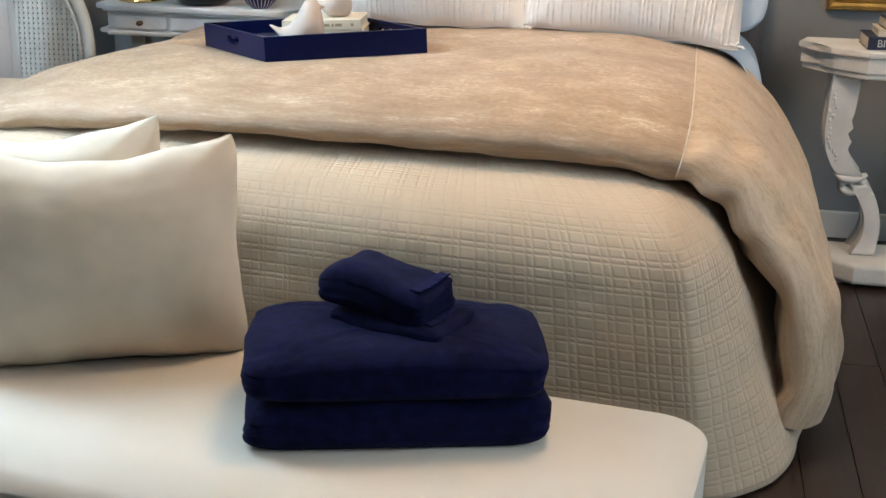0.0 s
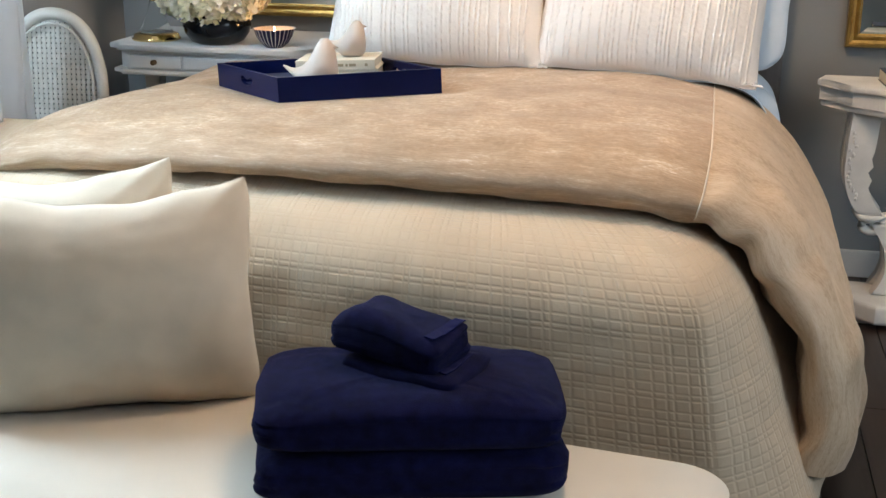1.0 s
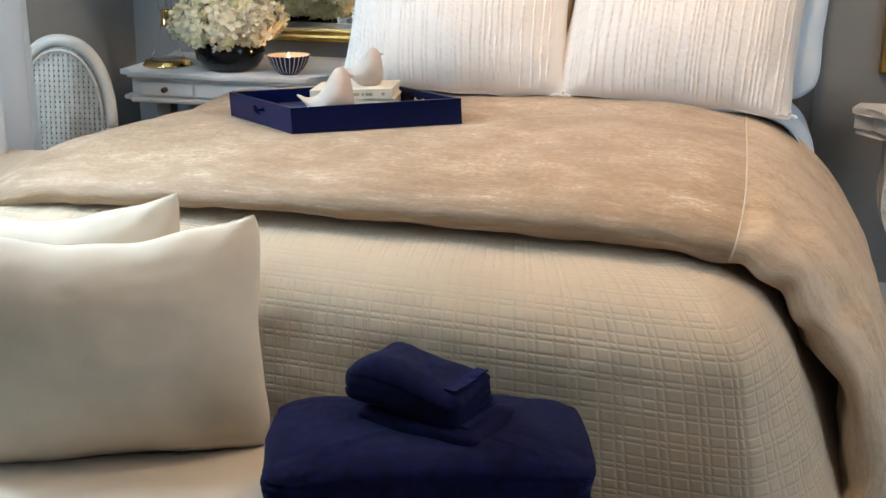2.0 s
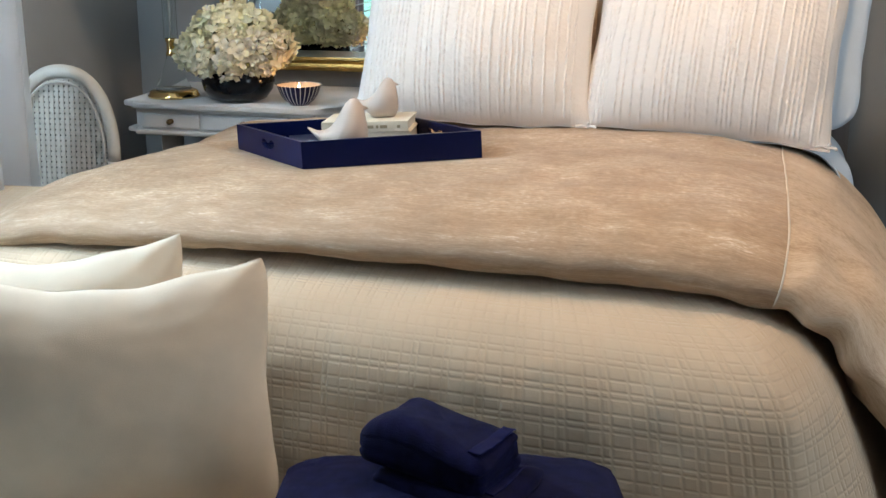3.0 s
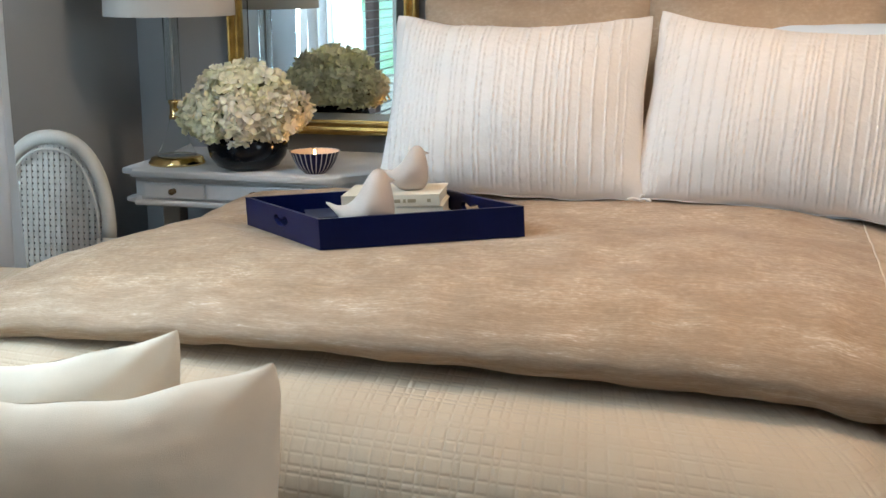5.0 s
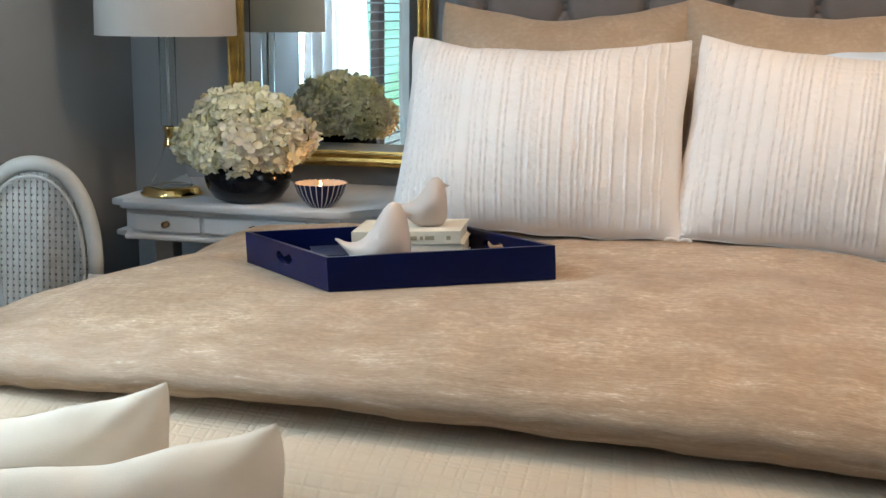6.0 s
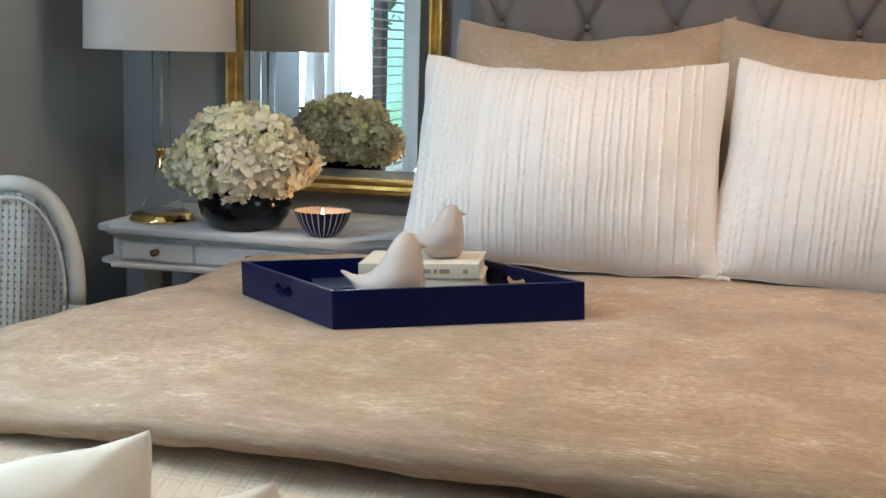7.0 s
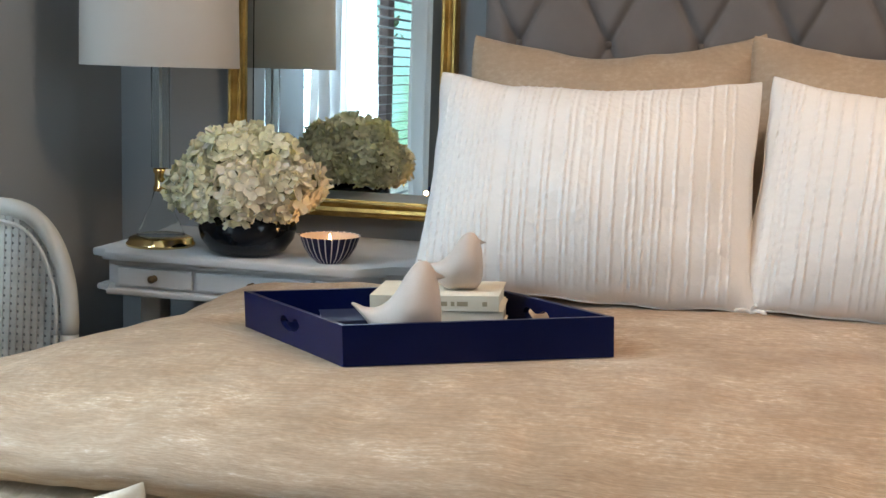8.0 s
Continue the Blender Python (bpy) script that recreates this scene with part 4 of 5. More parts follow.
def bird(m, sx, s, label):
    """A plain round-bodied ceramic bird: swept tail, domed back, small beak."""
    V, F = [], []
    n, m2 = 30, 34
    # side outline of the body: lower and upper edge, and half width, from tail to breast
    xs = np.array([-0.076, -0.070, -0.058, -0.042, -0.026, -0.012, 0.000, 0.012, 0.024, 0.034, 0.041, 0.045, 0.046])
    lo = np.array([0.047, 0.042, 0.032, 0.016, 0.004, 0.000, 0.000, 0.000, 0.000, 0.003, 0.010, 0.020, 0.034])
    hi = np.array([0.049, 0.048, 0.044, 0.044, 0.051, 0.064, 0.079, 0.090, 0.093, 0.088, 0.076, 0.058, 0.038])
    hw = np.array([0.004, 0.007, 0.012, 0.020, 0.028, 0.033, 0.036, 0.036, 0.034, 0.030, 0.024, 0.016, 0.003])
    top, _ = spline(np.stack([xs, hi, lo, hw], 1), m2)
    for i in range(m2):
        x, h1, h0, w = top[i]
        c, r = (h1 + h0) / 2, (h1 - h0) / 2
        for k in range(n):
            a = 2 * math.pi * k / n
            zz = math.sin(a)
            ww = w * math.cos(a) * (1 - 0.38 * max(0.0, zz) * smoothstep(-0.03, 0.01, x))
            V.append((x, ww, c + r * zz))
    for i in range(m2 - 1):
        for k in range(n):
            k2 = (k + 1) % n
            F.append((i * n + k, (i + 1) * n + k, (i + 1) * n + k2, i * n + k2))
    F.append(tuple(range(n)))
    F.append(tuple(range((m2 - 1) * n, m2 * n))[::-1])
    b0 = len(V)
    for k in range(8):                                       # beak
        a = 2 * math.pi * k / 8
        V.append((0.036, 0.007 * math.cos(a), 0.077 + 0.006 * math.sin(a)))
    V.append((0.053, 0, 0.0755))
    for k in range(8):
        F.append((b0 + k, b0 + (k + 1) % 8, b0 + 8))
    V = [(x * sx, y * sx, z * s) for x, y, z in V]
    ob = mesh_ob("bird_figurine", V, F, CERAMIC)
    ob.matrix_basis = m
    return tagged(ob, label, "figurine", "ceramic birds")


bird(in_tray(-0.998, 0.742, 0.009, 8), 1.16, 1.52, "matte cream ceramic bird sitting in the navy tray")
bird(in_tray(-0.950, 0.895, 0.0795, 10), 0.90, 1.05, "matte cream ceramic bird sitting on the stacked books")

# ---- writing desk beside the bed ----
DT = 0.767
desk = thing("writing_desk", pose(-1.54, 1.60, 0), "white painted desk with shaped top and small drawers", "desk")


def dl(pts):
    return [(x + 1.54, y - 1.60) for x, y in pts]


def outline(g):
    return dl([(-1.925 - g, 1.83), (-1.925 - g, 1.400 - g), (-1.885 - g, 1.395 - g), (-1.872 - g * 0.6, 1.350 - g), (-1.285 + g * 0.6, 1.345 - g), (-1.262 + g * 0.6, 1.385 - g),
               (-1.225 + g, 1.425 - g), (-1.150 + g, 1.440 - g), (-1.150 + g, 1.83)])


part("desk_top", slab_bm(outline(0.0), DT - 0.018, DT, 0.005, 3), DESK, desk, "", True)
part("top_moulding", slab_bm(outline(-0.014), DT - 0.028, DT - 0.0185, 0.003), DESK, desk)
part("apron", slab_bm(outline(-0.026), DT - 0.082, DT - 0.0285), DESK, desk)
part("lower_moulding", slab_bm(outline(-0.006), DT - 0.097, DT - 0.0825, 0.005, 3), DESK, desk)
KNOB = [(0.001, 0.022), (0.005, 0.021), (0.0085, 0.017), (0.0088, 0.013), (0.004, 0.009), (0.0035, 0.003), (0.008, 0.001), (0.008, 0.0)]
for x0, x1, slope in ((-1.845, -1.665, 0), (-1.655, -1.385, 0), (-1.378, -1.300, 0)):
    def fy(x):
        return 1.374 + (x + 1.86) * (-0.006 / 0.587)
    c = ((x0 + x1) / 2, fy((x0 + x1) / 2))
    dr = part("drawer_front", box_bm((-(x1 - x0) / 2, -0.007, -0.021), ((x1 - x0) / 2, 0.02, 0.021), 0.003), DESK, desk)
    dr.matrix_basis = pose(c[0] + 1.54, c[1] - 1.60, DT - 0.055, 0, 0, -0.6)
    if x1 - x0 > 0.1:
        kb = lathe("knob", KNOB, BRONZE, dr, "aged brass knob", n=20)
        kb.matrix_basis = pose(0, -0.007, 0, 90)
for x, y in ((-1.80, 1.46), (-1.30, 1.44), (-1.80, 1.78), (-1.25, 1.78)):
    lg = part("leg", box_bm((x + 1.54 - 0.026, y - 1.60 - 0.026, DT - 0.17), (x + 1.54 + 0.026, y - 1.60 + 0.026, DT - 0.0975), 0.003), DESK, desk)
    lathe("turned_leg", [(0.001, 0), (0.014, 0), (0.018, 0.03), (0.014, 0.05), (0.016, 0.10), (0.024, 0.45), (0.028, 0.52), (0.02, 0.545), (0.027, 0.56), (0.02, 0.58), (0.026, DT - 0.171), (0.001, DT - 0.171)], DESK, lg, at=(x + 1.54, y - 1.60, 0), n=24)

# ---- table lamp ----
lampt = thing("table_lamp", pose(-1.806, 1.500, DT), "clear glass column lamp with brass base and white drum shade", "lamp")
lathe("base", [(0.001, 0), (0.079, 0), (0.080, 0.006), (0.075, 0.010), (0.073, 0.018), (0.060, 0.024), (0.001, 0.025)], BRASS, lampt, "polished brass base")
lathe("glass_cone", [(0.001, 0.0255), (0.055, 0.0255), (0.048, 0.040), (0.034, 0.070), (0.022, 0.100), (0.016, 0.125), (0.001, 0.126)], GLASS, lampt, "clear glass foot")
lathe("collar", [(0.001, 0.1265), (0.017, 0.1265), (0.0175, 0.135), (0.014, 0.140), (0.014, 0.166), (0.018, 0.172), (0.017, 0.180), (0.001, 0.1805)], BRASS, lampt)
lathe("glass_column", [(0.0195, 0.181), (0.0215, 0.181), (0.0215, 0.411), (0.0195, 0.411), (0.0195, 0.181)], GLASS, lampt, "clear glass column")
lathe("inner_rod", [(0.001, 0.1815), (0.0035, 0.1815), (0.0035, 0.4205), (0.001, 0.4205)], SILVER, lampt, "pale rod inside the glass", n=12)
lathe("stem", [(0.001, 0.421), (0.010, 0.421), (0.010, 0.56), (0.001, 0.56)], BRASS, lampt, n=16)
lathe("shade", [(0.179, 0.412), (0.173, 0.70), (0.170, 0.70), (0.176, 0.412), (0.179, 0.412)], SHADE, lampt, "white linen drum shade", n=72)
lathe("shade_ring", [(0.012, 0.684), (0.171, 0.684), (0.171, 0.688), (0.012, 0.688)], BRASS, lampt, n=32)

# ---- bowl of hydrangeas ----
pot = thing("flower_pot", pose(-1.575, 1.465, DT), "round glossy dark pot holding the hydrangeas", "pot")
lathe("bowl", [(0.001, 0.0), (0.062, 0.0), (0.085, 0.010), (0.104, 0.036), (0.110, 0.060), (0.104, 0.088), (0.092, 0.102), (0.086, 0.102), (0.095, 0.085), (0.100, 0.06), (0.07, 0.015), (0.001, 0.01)], VASE, pot, n=64)


def hydrangea(name, c, r, mat, seed, parent):
    """One flower head: a crowded ball of florets with four curled petals each."""
    rg = random.Random(seed)
    V, F = [], []
    N = 95
    for k in range(N):
        zz = 1 - 2 * (k + 0.5) / N
        a = k * 2.39996 + rg.uniform(-0.2, 0.2)
        rr = math.sqrt(max(0, 1 - zz * zz))
        nrm = Vector((rr * math.cos(a), rr * math.sin(a), zz))
        ctr = Vector(c) + nrm * r * rg.uniform(0.84, 1.06)
        nrm = (nrm + Vector((rg.uniform(-1, 1), rg.uniform(-1, 1), rg.uniform(-1, 1))) * 0.45).normalized()
        u = nrm.orthogonal().normalized()
        v = nrm.cross(u)
        spin = rg.uniform(0, 6.28)
        s = r * rg.uniform(0.29, 0.40)
        for q in range(4):
            th = spin + q * math.pi / 2
            d = math.cos(th) * u + math.sin(th) * v
            e = -math.sin(th) * u + math.cos(th) * v
            cup = rg.uniform(0.0, 0.6)
            b0 = len(V)
            V += [ctr, ctr + d * s * 0.55 + e * s * 0.46 + nrm * s * cup * 0.4, ctr + d * s * 1.0 + e * s * 0.32 + nrm * s * cup, ctr + d * s * 1.12 + nrm * s * (cup - 0.12),
                  ctr + d * s * 1.0 - e * s * 0.32 + nrm * s * cup, ctr + d * s * 0.55 - e * s * 0.46 + nrm * s * cup * 0.4, ctr + d * s * 0.6 - nrm * s * 0.06]
            F += [(b0, b0 + 1, b0 + 6), (b0 + 1, b0 + 2, b0 + 6), (b0 + 2, b0 + 3, b0 + 6), (b0 + 3, b0 + 4, b0 + 6), (b0 + 4, b0 + 5, b0 + 6), (b0 + 5, b0, b0 + 6)]
    return mesh_ob(name, V, F, mat, parent)


bouquet = thing("hydrangea_bouquet", pose(-1.575, 1.465, DT + 0.10), "full bunch of creamy white hydrangeas in the dark pot", "flowers")
rg = random.Random(11)
heads = [(-0.125, -0.035, 0.050, 0.058), (-0.060, -0.095, 0.045, 0.060), (0.025, -0.105, 0.050, 0.062), (0.105, -0.055, 0.050, 0.060), (-0.085, 0.0, 0.105, 0.062), (-0.02, -0.05, 0.115, 0.066),
         (0.060, -0.02, 0.110, 0.064), (0.125, 0.02, 0.060, 0.055), (0.0, 0.03, 0.125, 0.062), (-0.11, 0.05, 0.06, 0.058), (0.05, 0.09, 0.065, 0.062), (-0.04, 0.10, 0.06, 0.060), (0.11, 0.07, 0.055, 0.052)]
for k, (x, y, z, r) in enumerate(heads):
    hd = hydrangea("flower_head", (0.92 * x, 0.92 * y, z), r, PETAL_PINK if k in (2, 3, 7) else PETAL, k + 1, bouquet)
    # dark ball filling the head: shade between florets put into its colour
    core = lathe("core_shade", [(0.001, -r * 0.8), (r * 0.6, -r * 0.55), (r * 0.8, 0), (r * 0.6, r * 0.55), (0.001, r * 0.8)], SHADE_STEM_GREEN, hd, at=(0.92 * x, 0.92 * y, z), n=12)
for k in range(5):
    a = k * 1.3
    tube("stem", [(0.03 * math.cos(a), 0.03 * math.sin(a), -0.085), (0.04 * math.cos(a), 0.04 * math.sin(a), 0.05)], 0.004, SHADE_STEM_GREEN, bouquet, n=6)

# ---- striped candle bowl ----
candle = thing("candle_bowl", pose(-1.366, 1.425, DT), "small navy and white striped bowl with a lit candle", "candle")
STRIPE = material("navy_white_glaze", (0.75, 0.73, 0.72), 0.4, var=0.02, spec=0.2)
_n, _l, _b = nodes_of(STRIPE)
_tc = _n.new("ShaderNodeTexCoord")
_sp = _n.new("ShaderNodeSeparateXYZ")
_at = _n.new("ShaderNodeMath")
_at.operation = "ARCTAN2"
_m1 = _n.new("ShaderNodeMath")
_m1.operation, _m1.inputs[1].default_value = "MULTIPLY", 27 / (2 * math.pi)
_pp = _n.new("ShaderNodeMath")
_pp.operation, _pp.inputs[1].default_value = "PINGPONG", 0.5
_gt = _n.new("ShaderNodeMath")
_gt.operation, _gt.inputs[1].default_value = "GREATER_THAN", 0.095
_mx = _n.new("ShaderNodeMix")
_mx.data_type = "RGBA"
_mx.inputs["A"].default_value, _mx.inputs["B"].default_value = (0.70, 0.62, 0.60, 1), (0.008, 0.006, 0.040, 1)
_l.new(_tc.outputs["Object"], _sp.inputs[0])
_l.new(_sp.outputs["Y"], _at.inputs[0])
_l.new(_sp.outputs["X"], _at.inputs[1])
_l.new(_at.outputs[0], _m1.inputs[0])
_l.new(_m1.outputs[0], _pp.inputs[0])
_l.new(_pp.outputs[0], _gt.inputs[0])
_l.new(_gt.outputs[0], _mx.inputs["Factor"])
_l.new(_mx.outputs["Result"], _b.inputs["Base Color"])
lathe("bowl", [(0.001, 0.0), (0.028, 0.0), (0.031, 0.004), (0.044, 0.014), (0.057, 0.034), (0.066, 0.058), (0.0685, 0.060), (0.0635, 0.058), (0.054, 0.034), (0.04, 0.016), (0.001, 0.012)], STRIPE, candle, n=68)
lathe("inner_glaze", [(0.0640, 0.0588), (0.0630, 0.0580), (0.0535, 0.0345), (0.0500, 0.0300)], CERAMIC, candle, "pale glazed inside", n=48)
lathe("wax", [(0.001, 0.040), (0.055, 0.040), (0.05, 0.03), (0.001, 0.03)], WAX, candle, n=32)
tube("wick", [(0, 0, 0.041), (0.001, 0, 0.048)], 0.0009, NAVYBOOK, candle, n=6)
lathe("flame", [(0.0003, 0.048), (0.0022, 0.050), (0.0028, 0.054), (0.0018, 0.059), (0.0003, 0.064)], FLAME, candle, n=16)


# ---- gilt mirrors ----
def gilt_mirror(name, x0, x1, z0, z1, fw, label):
    th = thing(name, pose((x0 + x1) / 2, YB, (z0 + z1) / 2), label, "mirror", "gilt mirrors")
    w, h = (x1 - x0) / 2, (z1 - z0) / 2
    prof_ = [(0.0, -0.002), (0.0, -0.030), (0.004, -0.036), (0.010, -0.036), (0.014, -0.030), (fw * 0.55, -0.026), (fw * 0.75, -0.034), (fw * 0.85, -0.034), (fw * 0.9, -0.022), (fw, -0.020), (fw, -0.002)]
    cor = [(-1, -1), (1, -1), (1, 1), (-1, 1)]
    for a in range(4):
        V, F = [], []
        for (sx, sz) in (cor[a], cor[(a + 1) % 4]):
            for d, y in prof_:
                V.append((sx * (w - d), y, sz * (h - d)))
        n = len(prof_)
        for k in range(n - 1):
            F.append((k, k + 1, n + k + 1, n + k))
        mesh_ob("frame_rail", V, F, GOLD, th, smooth=False)
    part("glass", box_bm((-w + fw - 0.004, -0.017, -h + fw - 0.004), (w - fw + 0.004, -0.012, h - fw + 0.004)), MIRROR, th, "bevelled mirror glass")
    # bevelled border strips
    for sx in (-1, 1):
        V = [(sx * (w - fw), -0.0175, -h + fw), (sx * (w - fw - 0.022), -0.0205, -h + fw + 0.022), (sx * (w - fw - 0.022), -0.0205, h - fw - 0.022), (sx * (w - fw), -0.0175, h - fw)]
        mesh_ob("bevel", V, [(0, 1, 2, 3) if sx < 0 else (3, 2, 1, 0)], MIRROR, th, smooth=False)
    V = [(-w + fw, -0.0175, -h + fw), (w - fw, -0.0175, -h + fw), (w - fw - 0.022, -0.0205, -h + fw + 0.022), (-w + fw + 0.022, -0.0205, -h + fw + 0.022)]
    mesh_ob("bevel", V, [(0, 1, 2, 3)], MIRROR, th, smooth=False)
    return th


gilt_mirror("wall_mirror", -1.785, -1.190, 0.816, 1.69, 0.042, "gilt framed mirror on the wall above the desk")
gilt_mirror("wall_mirror", 0.415, 1.01, 0.776, 1.66, 0.042, "gilt framed mirror on the wall above the console")

# ---- console night stand ----
con = thing("console_table", pose(0.70, 1.58, 0), "white carved console table with scrolled legs and plinth", "console table")
CT = 0.722


def con_outline(g):
    return [(-0.36 - g, 0.015), (-0.385 - g, -0.06 - g), (-0.335 - g, -0.10 - g), (-0.30 - g, -0.17 - g), (-0.20, -0.235 - g), (0.20, -0.235 - g), (0.30 + g, -0.17 - g), (0.335 + g, -0.10 - g), (0.385 + g, -0.06 - g), (0.36 + g, 0.015)]


part("console_top", slab_bm(con_outline(0.0), CT - 0.022, CT, 0.007, 3), CONSOLE, con)
part("frieze", slab_bm(con_outline(-0.010), CT - 0.065, CT - 0.0225), CONSOLE, con)
part("frieze_moulding", slab_bm(con_outline(-0.016), CT - 0.085, CT - 0.0655, 0.007, 3), CONSOLE, con)
part("plinth", slab_bm([(-0.27, 0.0), (-0.27, -0.16), (-0.17, -0.24), (0.17, -0.24), (0.27, -0.16), (0.27, 0.0)], 0.012, 0.075, 0.012, 3), CONSOLE, con)
for x, y in ((-0.21, -0.15), (0.21, -0.15), (-0.21, -0.045), (0.21, -0.045)):
    part("foot", box_bm((x - 0.05, y - 0.04, 0.0), (x + 0.05, y + 0.04, 0.0118), 0.003), CONSOLE, con)


def carved(outline_, y0, y1, bev, sx):
    """A shaped board: an outline in the xz plane with rounded front and back edges."""
    bm = slab_bm([(sx * x, z) for x, z in outline_], y0, y1, bev, 4)
    for v in bm.verts:
        v.co = Vector((v.co.x, v.co.z, v.co.y))
    bmesh.ops.recalc_face_normals(bm, faces=bm.faces[:])
    return bm


def leg_z(z):
    return 0.0755 + (z - 0.0755) * (CT - 0.1615) / 0.4735


def smooth_outline(left, right, n=16):
    a, _ = spline(left, n)
    c, _ = spline(right, n)
    return [(p[0], leg_z(p[1])) for p in a] + [(p[0], leg_z(p[1])) for p in c]


UPPER = smooth_outline([(-0.282, 0.549), (-0.288, 0.46), (-0.289, 0.391), (-0.273, 0.337), (-0.240, 0.286)], [(-0.160, 0.284), (-0.196, 0.324), (-0.221, 0.370), (-0.223, 0.416), (-0.210, 0.455), (-0.202, 0.549)])
LOWER = smooth_outline([(-0.196, 0.262), (-0.160, 0.215), (-0.142, 0.160), (-0.150, 0.115), (-0.176, 0.0755)], [(-0.104, 0.0755), (-0.098, 0.120), (-0.098, 0.177), (-0.122, 0.240), (-0.150, 0.270)])
for sx in (-1, 1):
    for y0, y1, name in ((-0.145, -0.085, "scroll_leg"), (-0.045, 0.0, "back_leg")):
        lg = part(name, carved(UPPER, y0, y1, 0.014, -sx), CONSOLE, con, "carved scrolled leg")
        part("lower_leg", carved(LOWER, y0 + 0.003, y1 - 0.003, 0.012, -sx), CONSOLE, lg)
        if name == "back_leg":
            continue
        # curled scroll and leaf collar where both halves meet
        curl = [(sx * (0.200 + 0.040 * (1 - s) * math.cos(2.6 + 8.0 * s)), -0.118, leg_z(0.262 + 0.026 * (1 - s) * math.sin(2.6 + 8.0 * s))) for s in np.linspace(0, 0.92, 34)]
        tube("carved_scroll", curl, [0.016 - 0.008 * k / 33 for k in range(34)], CONSOLE, lg, n=12, flat=1.5)
        leaf, _ = spline([(sx * 0.252, -0.118, leg_z(0.300)), (sx * 0.225, -0.125, leg_z(0.282)), (sx * 0.185, -0.125, leg_z(0.280)), (sx * 0.150, -0.118, leg_z(0.290))], 16)
        tube("leaf_collar", leaf, [0.006 + 0.008 * math.sin(math.pi * k / 15) for k in range(16)], CONSOLE, lg, n=10, flat=2.0)
        rg = random.Random(3)
        for k in range(16):
            z = 0.33 + 0.17 * k / 15
            bm = bmesh.new()
            bmesh.ops.create_icosphere(bm, subdivisions=2, radius=0.006)
            bmesh.ops.scale(bm, vec=(rg.uniform(0.6, 1.1), 0.7, rg.uniform(0.8, 1.5)), verts=bm.verts[:])
            xo = 0.289 - 0.9 * max(0.0, 0.37 - z) ** 1.2 - 0.006 + rg.uniform(-0.022, 0.0)
            bmesh.ops.translate(bm, vec=(sx * xo, -0.1445, leg_z(z)), verts=bm.verts[:])
            part("carved_leaf", bm, CONSOLE, lg, "", True)

# books on the console
bk = book("book", 0.22, 0.15, 0.036, pose(0.602, 1.465, CT, 0, 0, 3), NAVYBOOK, "thick navy book with silver spine title on the console", group="books on the console")
cu = bpy.data.curves.new("spine_title", "FONT")
cu.body, cu.size, cu.align_x, cu.align_y, cu.extrude = "BIBLE", 0.030, "LEFT", "CENTER", 0.0006
ft = new("spine_title", cu)
ft.parent = bk
ft.matrix_basis = pose(-0.085, -0.0768, 0.018, 90, 0, 0)
cu.materials.append(SILVER)
ft["label"] = "silver title lettering"
book("book", 0.18, 0.13, 0.020, pose(0.612, 1.47, CT + 0.036, 0, 0, 1), PAPERB, "cream book lying on the navy one", group="books on the console")
book("book", 0.16, 0.12, 0.030, pose(0.620, 1.47, CT + 0.056, 0, 0, 4), NAVYBOOK, "small navy book on the pile", group="books on the console")

# ---- cane-back chair ----
chair = thing("cane_chair", pose(-1.922, 1.03, 0, 0, 0, 4), "cream painted chair with an oval cane back", "chair")
CW, CH, CZ = 0.150, 0.245, 0.652


def oval(s, r=1.0):
    a = 2 * math.pi * s
    return (CW * r * math.copysign(abs(math.cos(a)) ** 0.9, math.cos(a)), 0, CZ + CH * r * math.copysign(abs(math.sin(a)) ** 0.9, math.sin(a)))


tilt = 0.10
ring = [oval(k / 72) for k in range(73)]
tube("back_frame", [(x, y + (z - CZ) * tilt, z) for x, y, z in ring], 0.018, CHAIRP, chair, n=12, flat=1.0)
tube("inner_bead", [(x * 0.86, -0.016 + (z - CZ) * tilt * 0.88, CZ + (z - CZ) * 0.89) for x, y, z in ring], 0.004, CHAIRP, chair, n=8)
# woven cane: upright, level and slanting strands with open holes
V, F = [], []


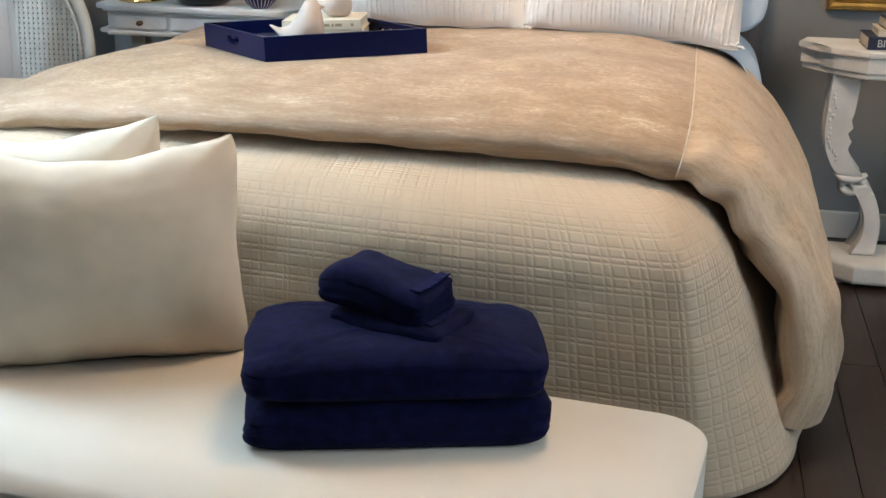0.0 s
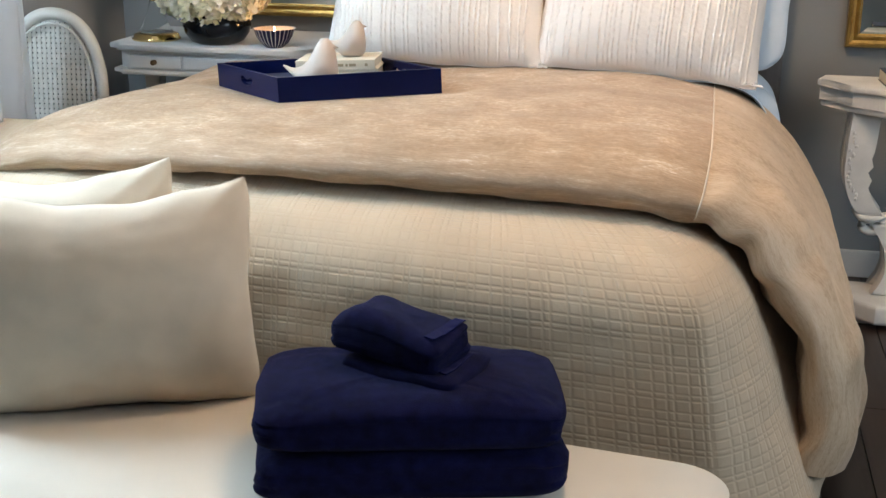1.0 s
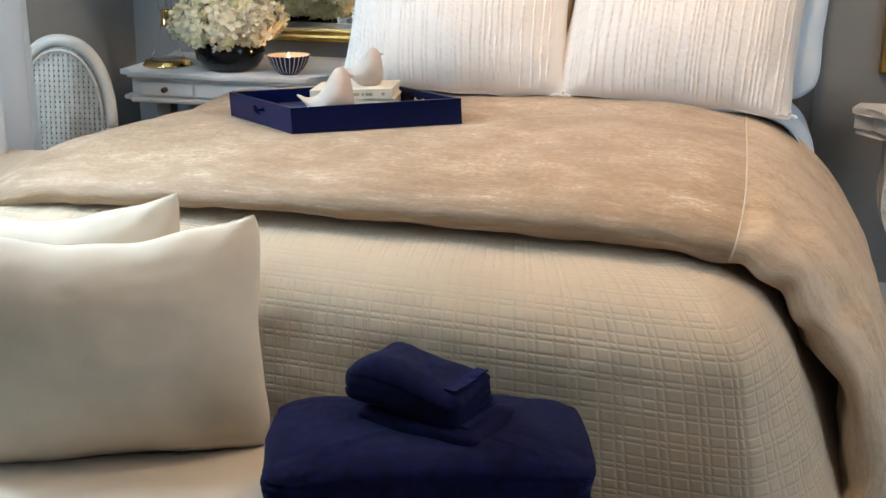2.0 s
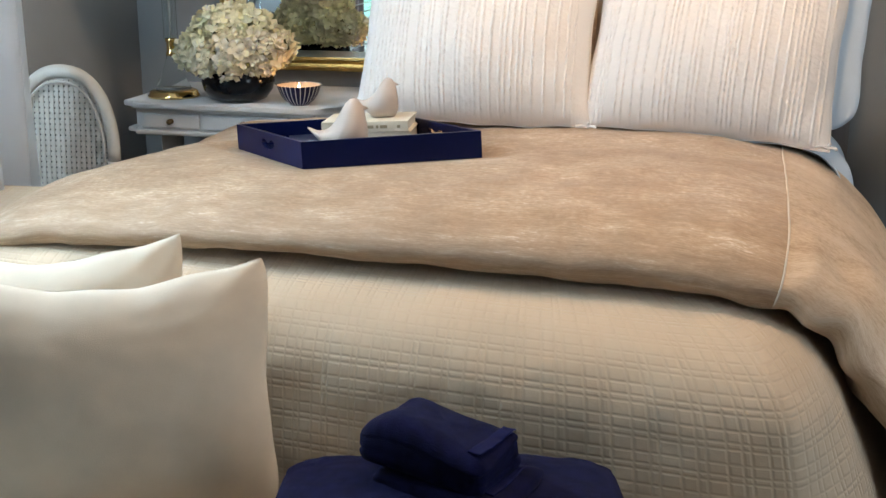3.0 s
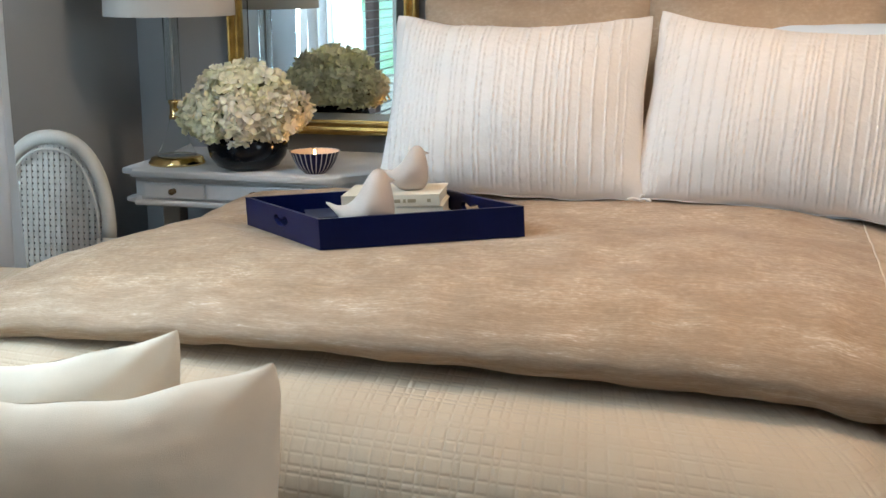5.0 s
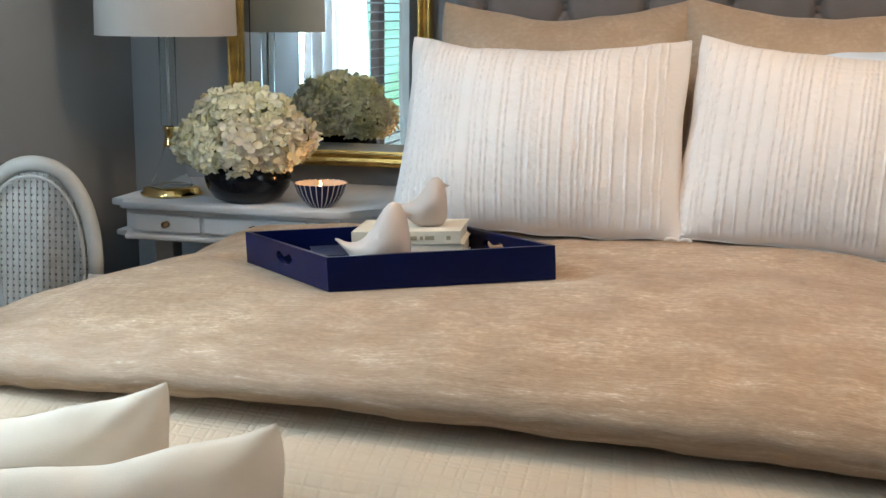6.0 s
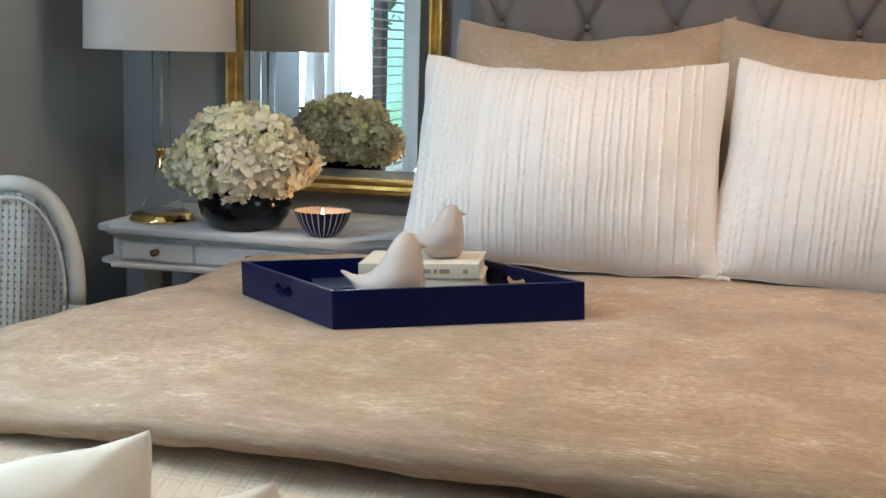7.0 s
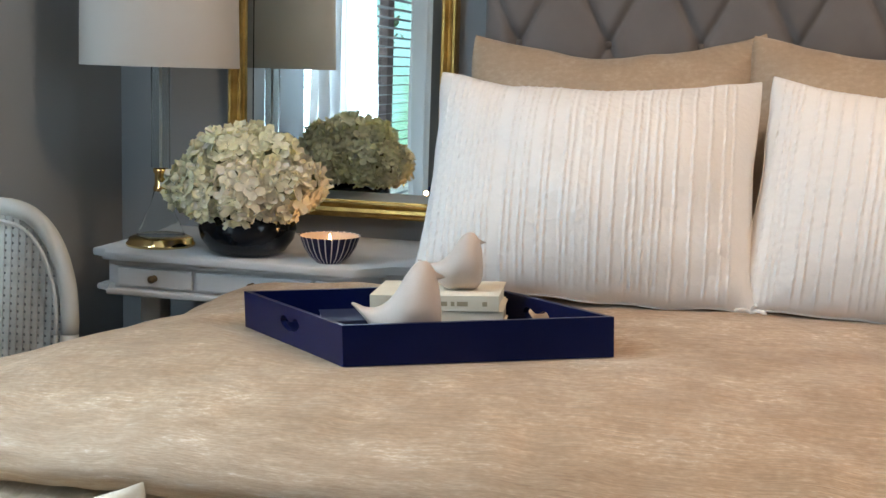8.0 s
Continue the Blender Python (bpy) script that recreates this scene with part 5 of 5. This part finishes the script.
def strand(p, q, w, y):
    d = Vector((q[0] - p[0], 0, q[1] - p[1]))
    s = Vector((-d.z, 0, d.x)).normalized() * w
    b0 = len(V)
    for e in (p, q):
        for sg in (-1, 1):
            for yy in (y - 0.0012, y + 0.0012):
                V.append((e[0] + sg * s.x, yy + (e[1] - CZ) * tilt, e[1] + sg * s.z))
    F.extend([(b0, b0 + 2, b0 + 6, b0 + 4), (b0 + 1, b0 + 5, b0 + 7, b0 + 3), (b0, b0 + 4, b0 + 5, b0 + 1), (b0 + 2, b0 + 3, b0 + 7, b0 + 6)])


step, ax, az = 0.0150, CW * 0.97, CH * 0.97
k = -int(ax / step)
while k * step < ax:
    x = k * step
    hz = az * math.sqrt(max(0.0, 1 - (x / ax) ** 2))
    if hz > 0.01:
        strand((x, CZ - hz), (x, CZ + hz), 0.0050, 0.0)
    k += 1
k = -int(az / step)
while k * step < az:
    z = k * step
    hx = ax * math.sqrt(max(0.0, 1 - (z / az) ** 2))
    if hx > 0.01:
        strand((-hx, CZ + z), (hx, CZ + z), 0.0050, 0.0026)
    k += 1
tagged(mesh_ob("cane_panel", V, F, CANE, chair, "woven open cane", smooth=False), kind="stuff")
part("seat", slab_bm(rounded_rect(-0.14, 0.02, 0.14, 0.34, 0.10), 0.40, 0.445, 0.015, 3), LINEN, chair, "cream seat pad", True)
part("seat_rail", slab_bm(rounded_rect(-0.16, 0.01, 0.16, 0.35, 0.10), 0.345, 0.3995), CHAIRP, chair)
for sx in (-1, 1):
    tube("back_post", [(sx * 0.11, 0.03, 0.34), (sx * 0.115, 0.0, 0.42), (sx * 0.105, -0.02, 0.50)], 0.016, CHAIRP, chair, n=10)
    for y in (0.06, 0.31):
        lathe("leg", [(0.001, 0), (0.011, 0), (0.022, 0.30), (0.024, 0.344), (0.001, 0.344)], CHAIRP, chair, at=(sx * 0.125, y, 0), n=16)

# ---- floor planks, last ----
rg = random.Random(5)
x = XL
while x < XR - 0.02:
    y = YF - rg.uniform(0.0, 0.9)
    while y < YB:
        L = rg.choice((0.9, 1.2, 1.5))
        y0, y1 = max(y, YF), min(y + L, YB)
        if y1 - y0 > 0.1 and x + 0.12 <= XR + 0.03:
            part("plank", box_bm((x + 0.001, y0 + 0.001, -0.0055), (min(x + 0.119, XR), y1 - 0.001, 0.0), 0.0008, 1), FLOOR, floor)
        y += L
    x += 0.12
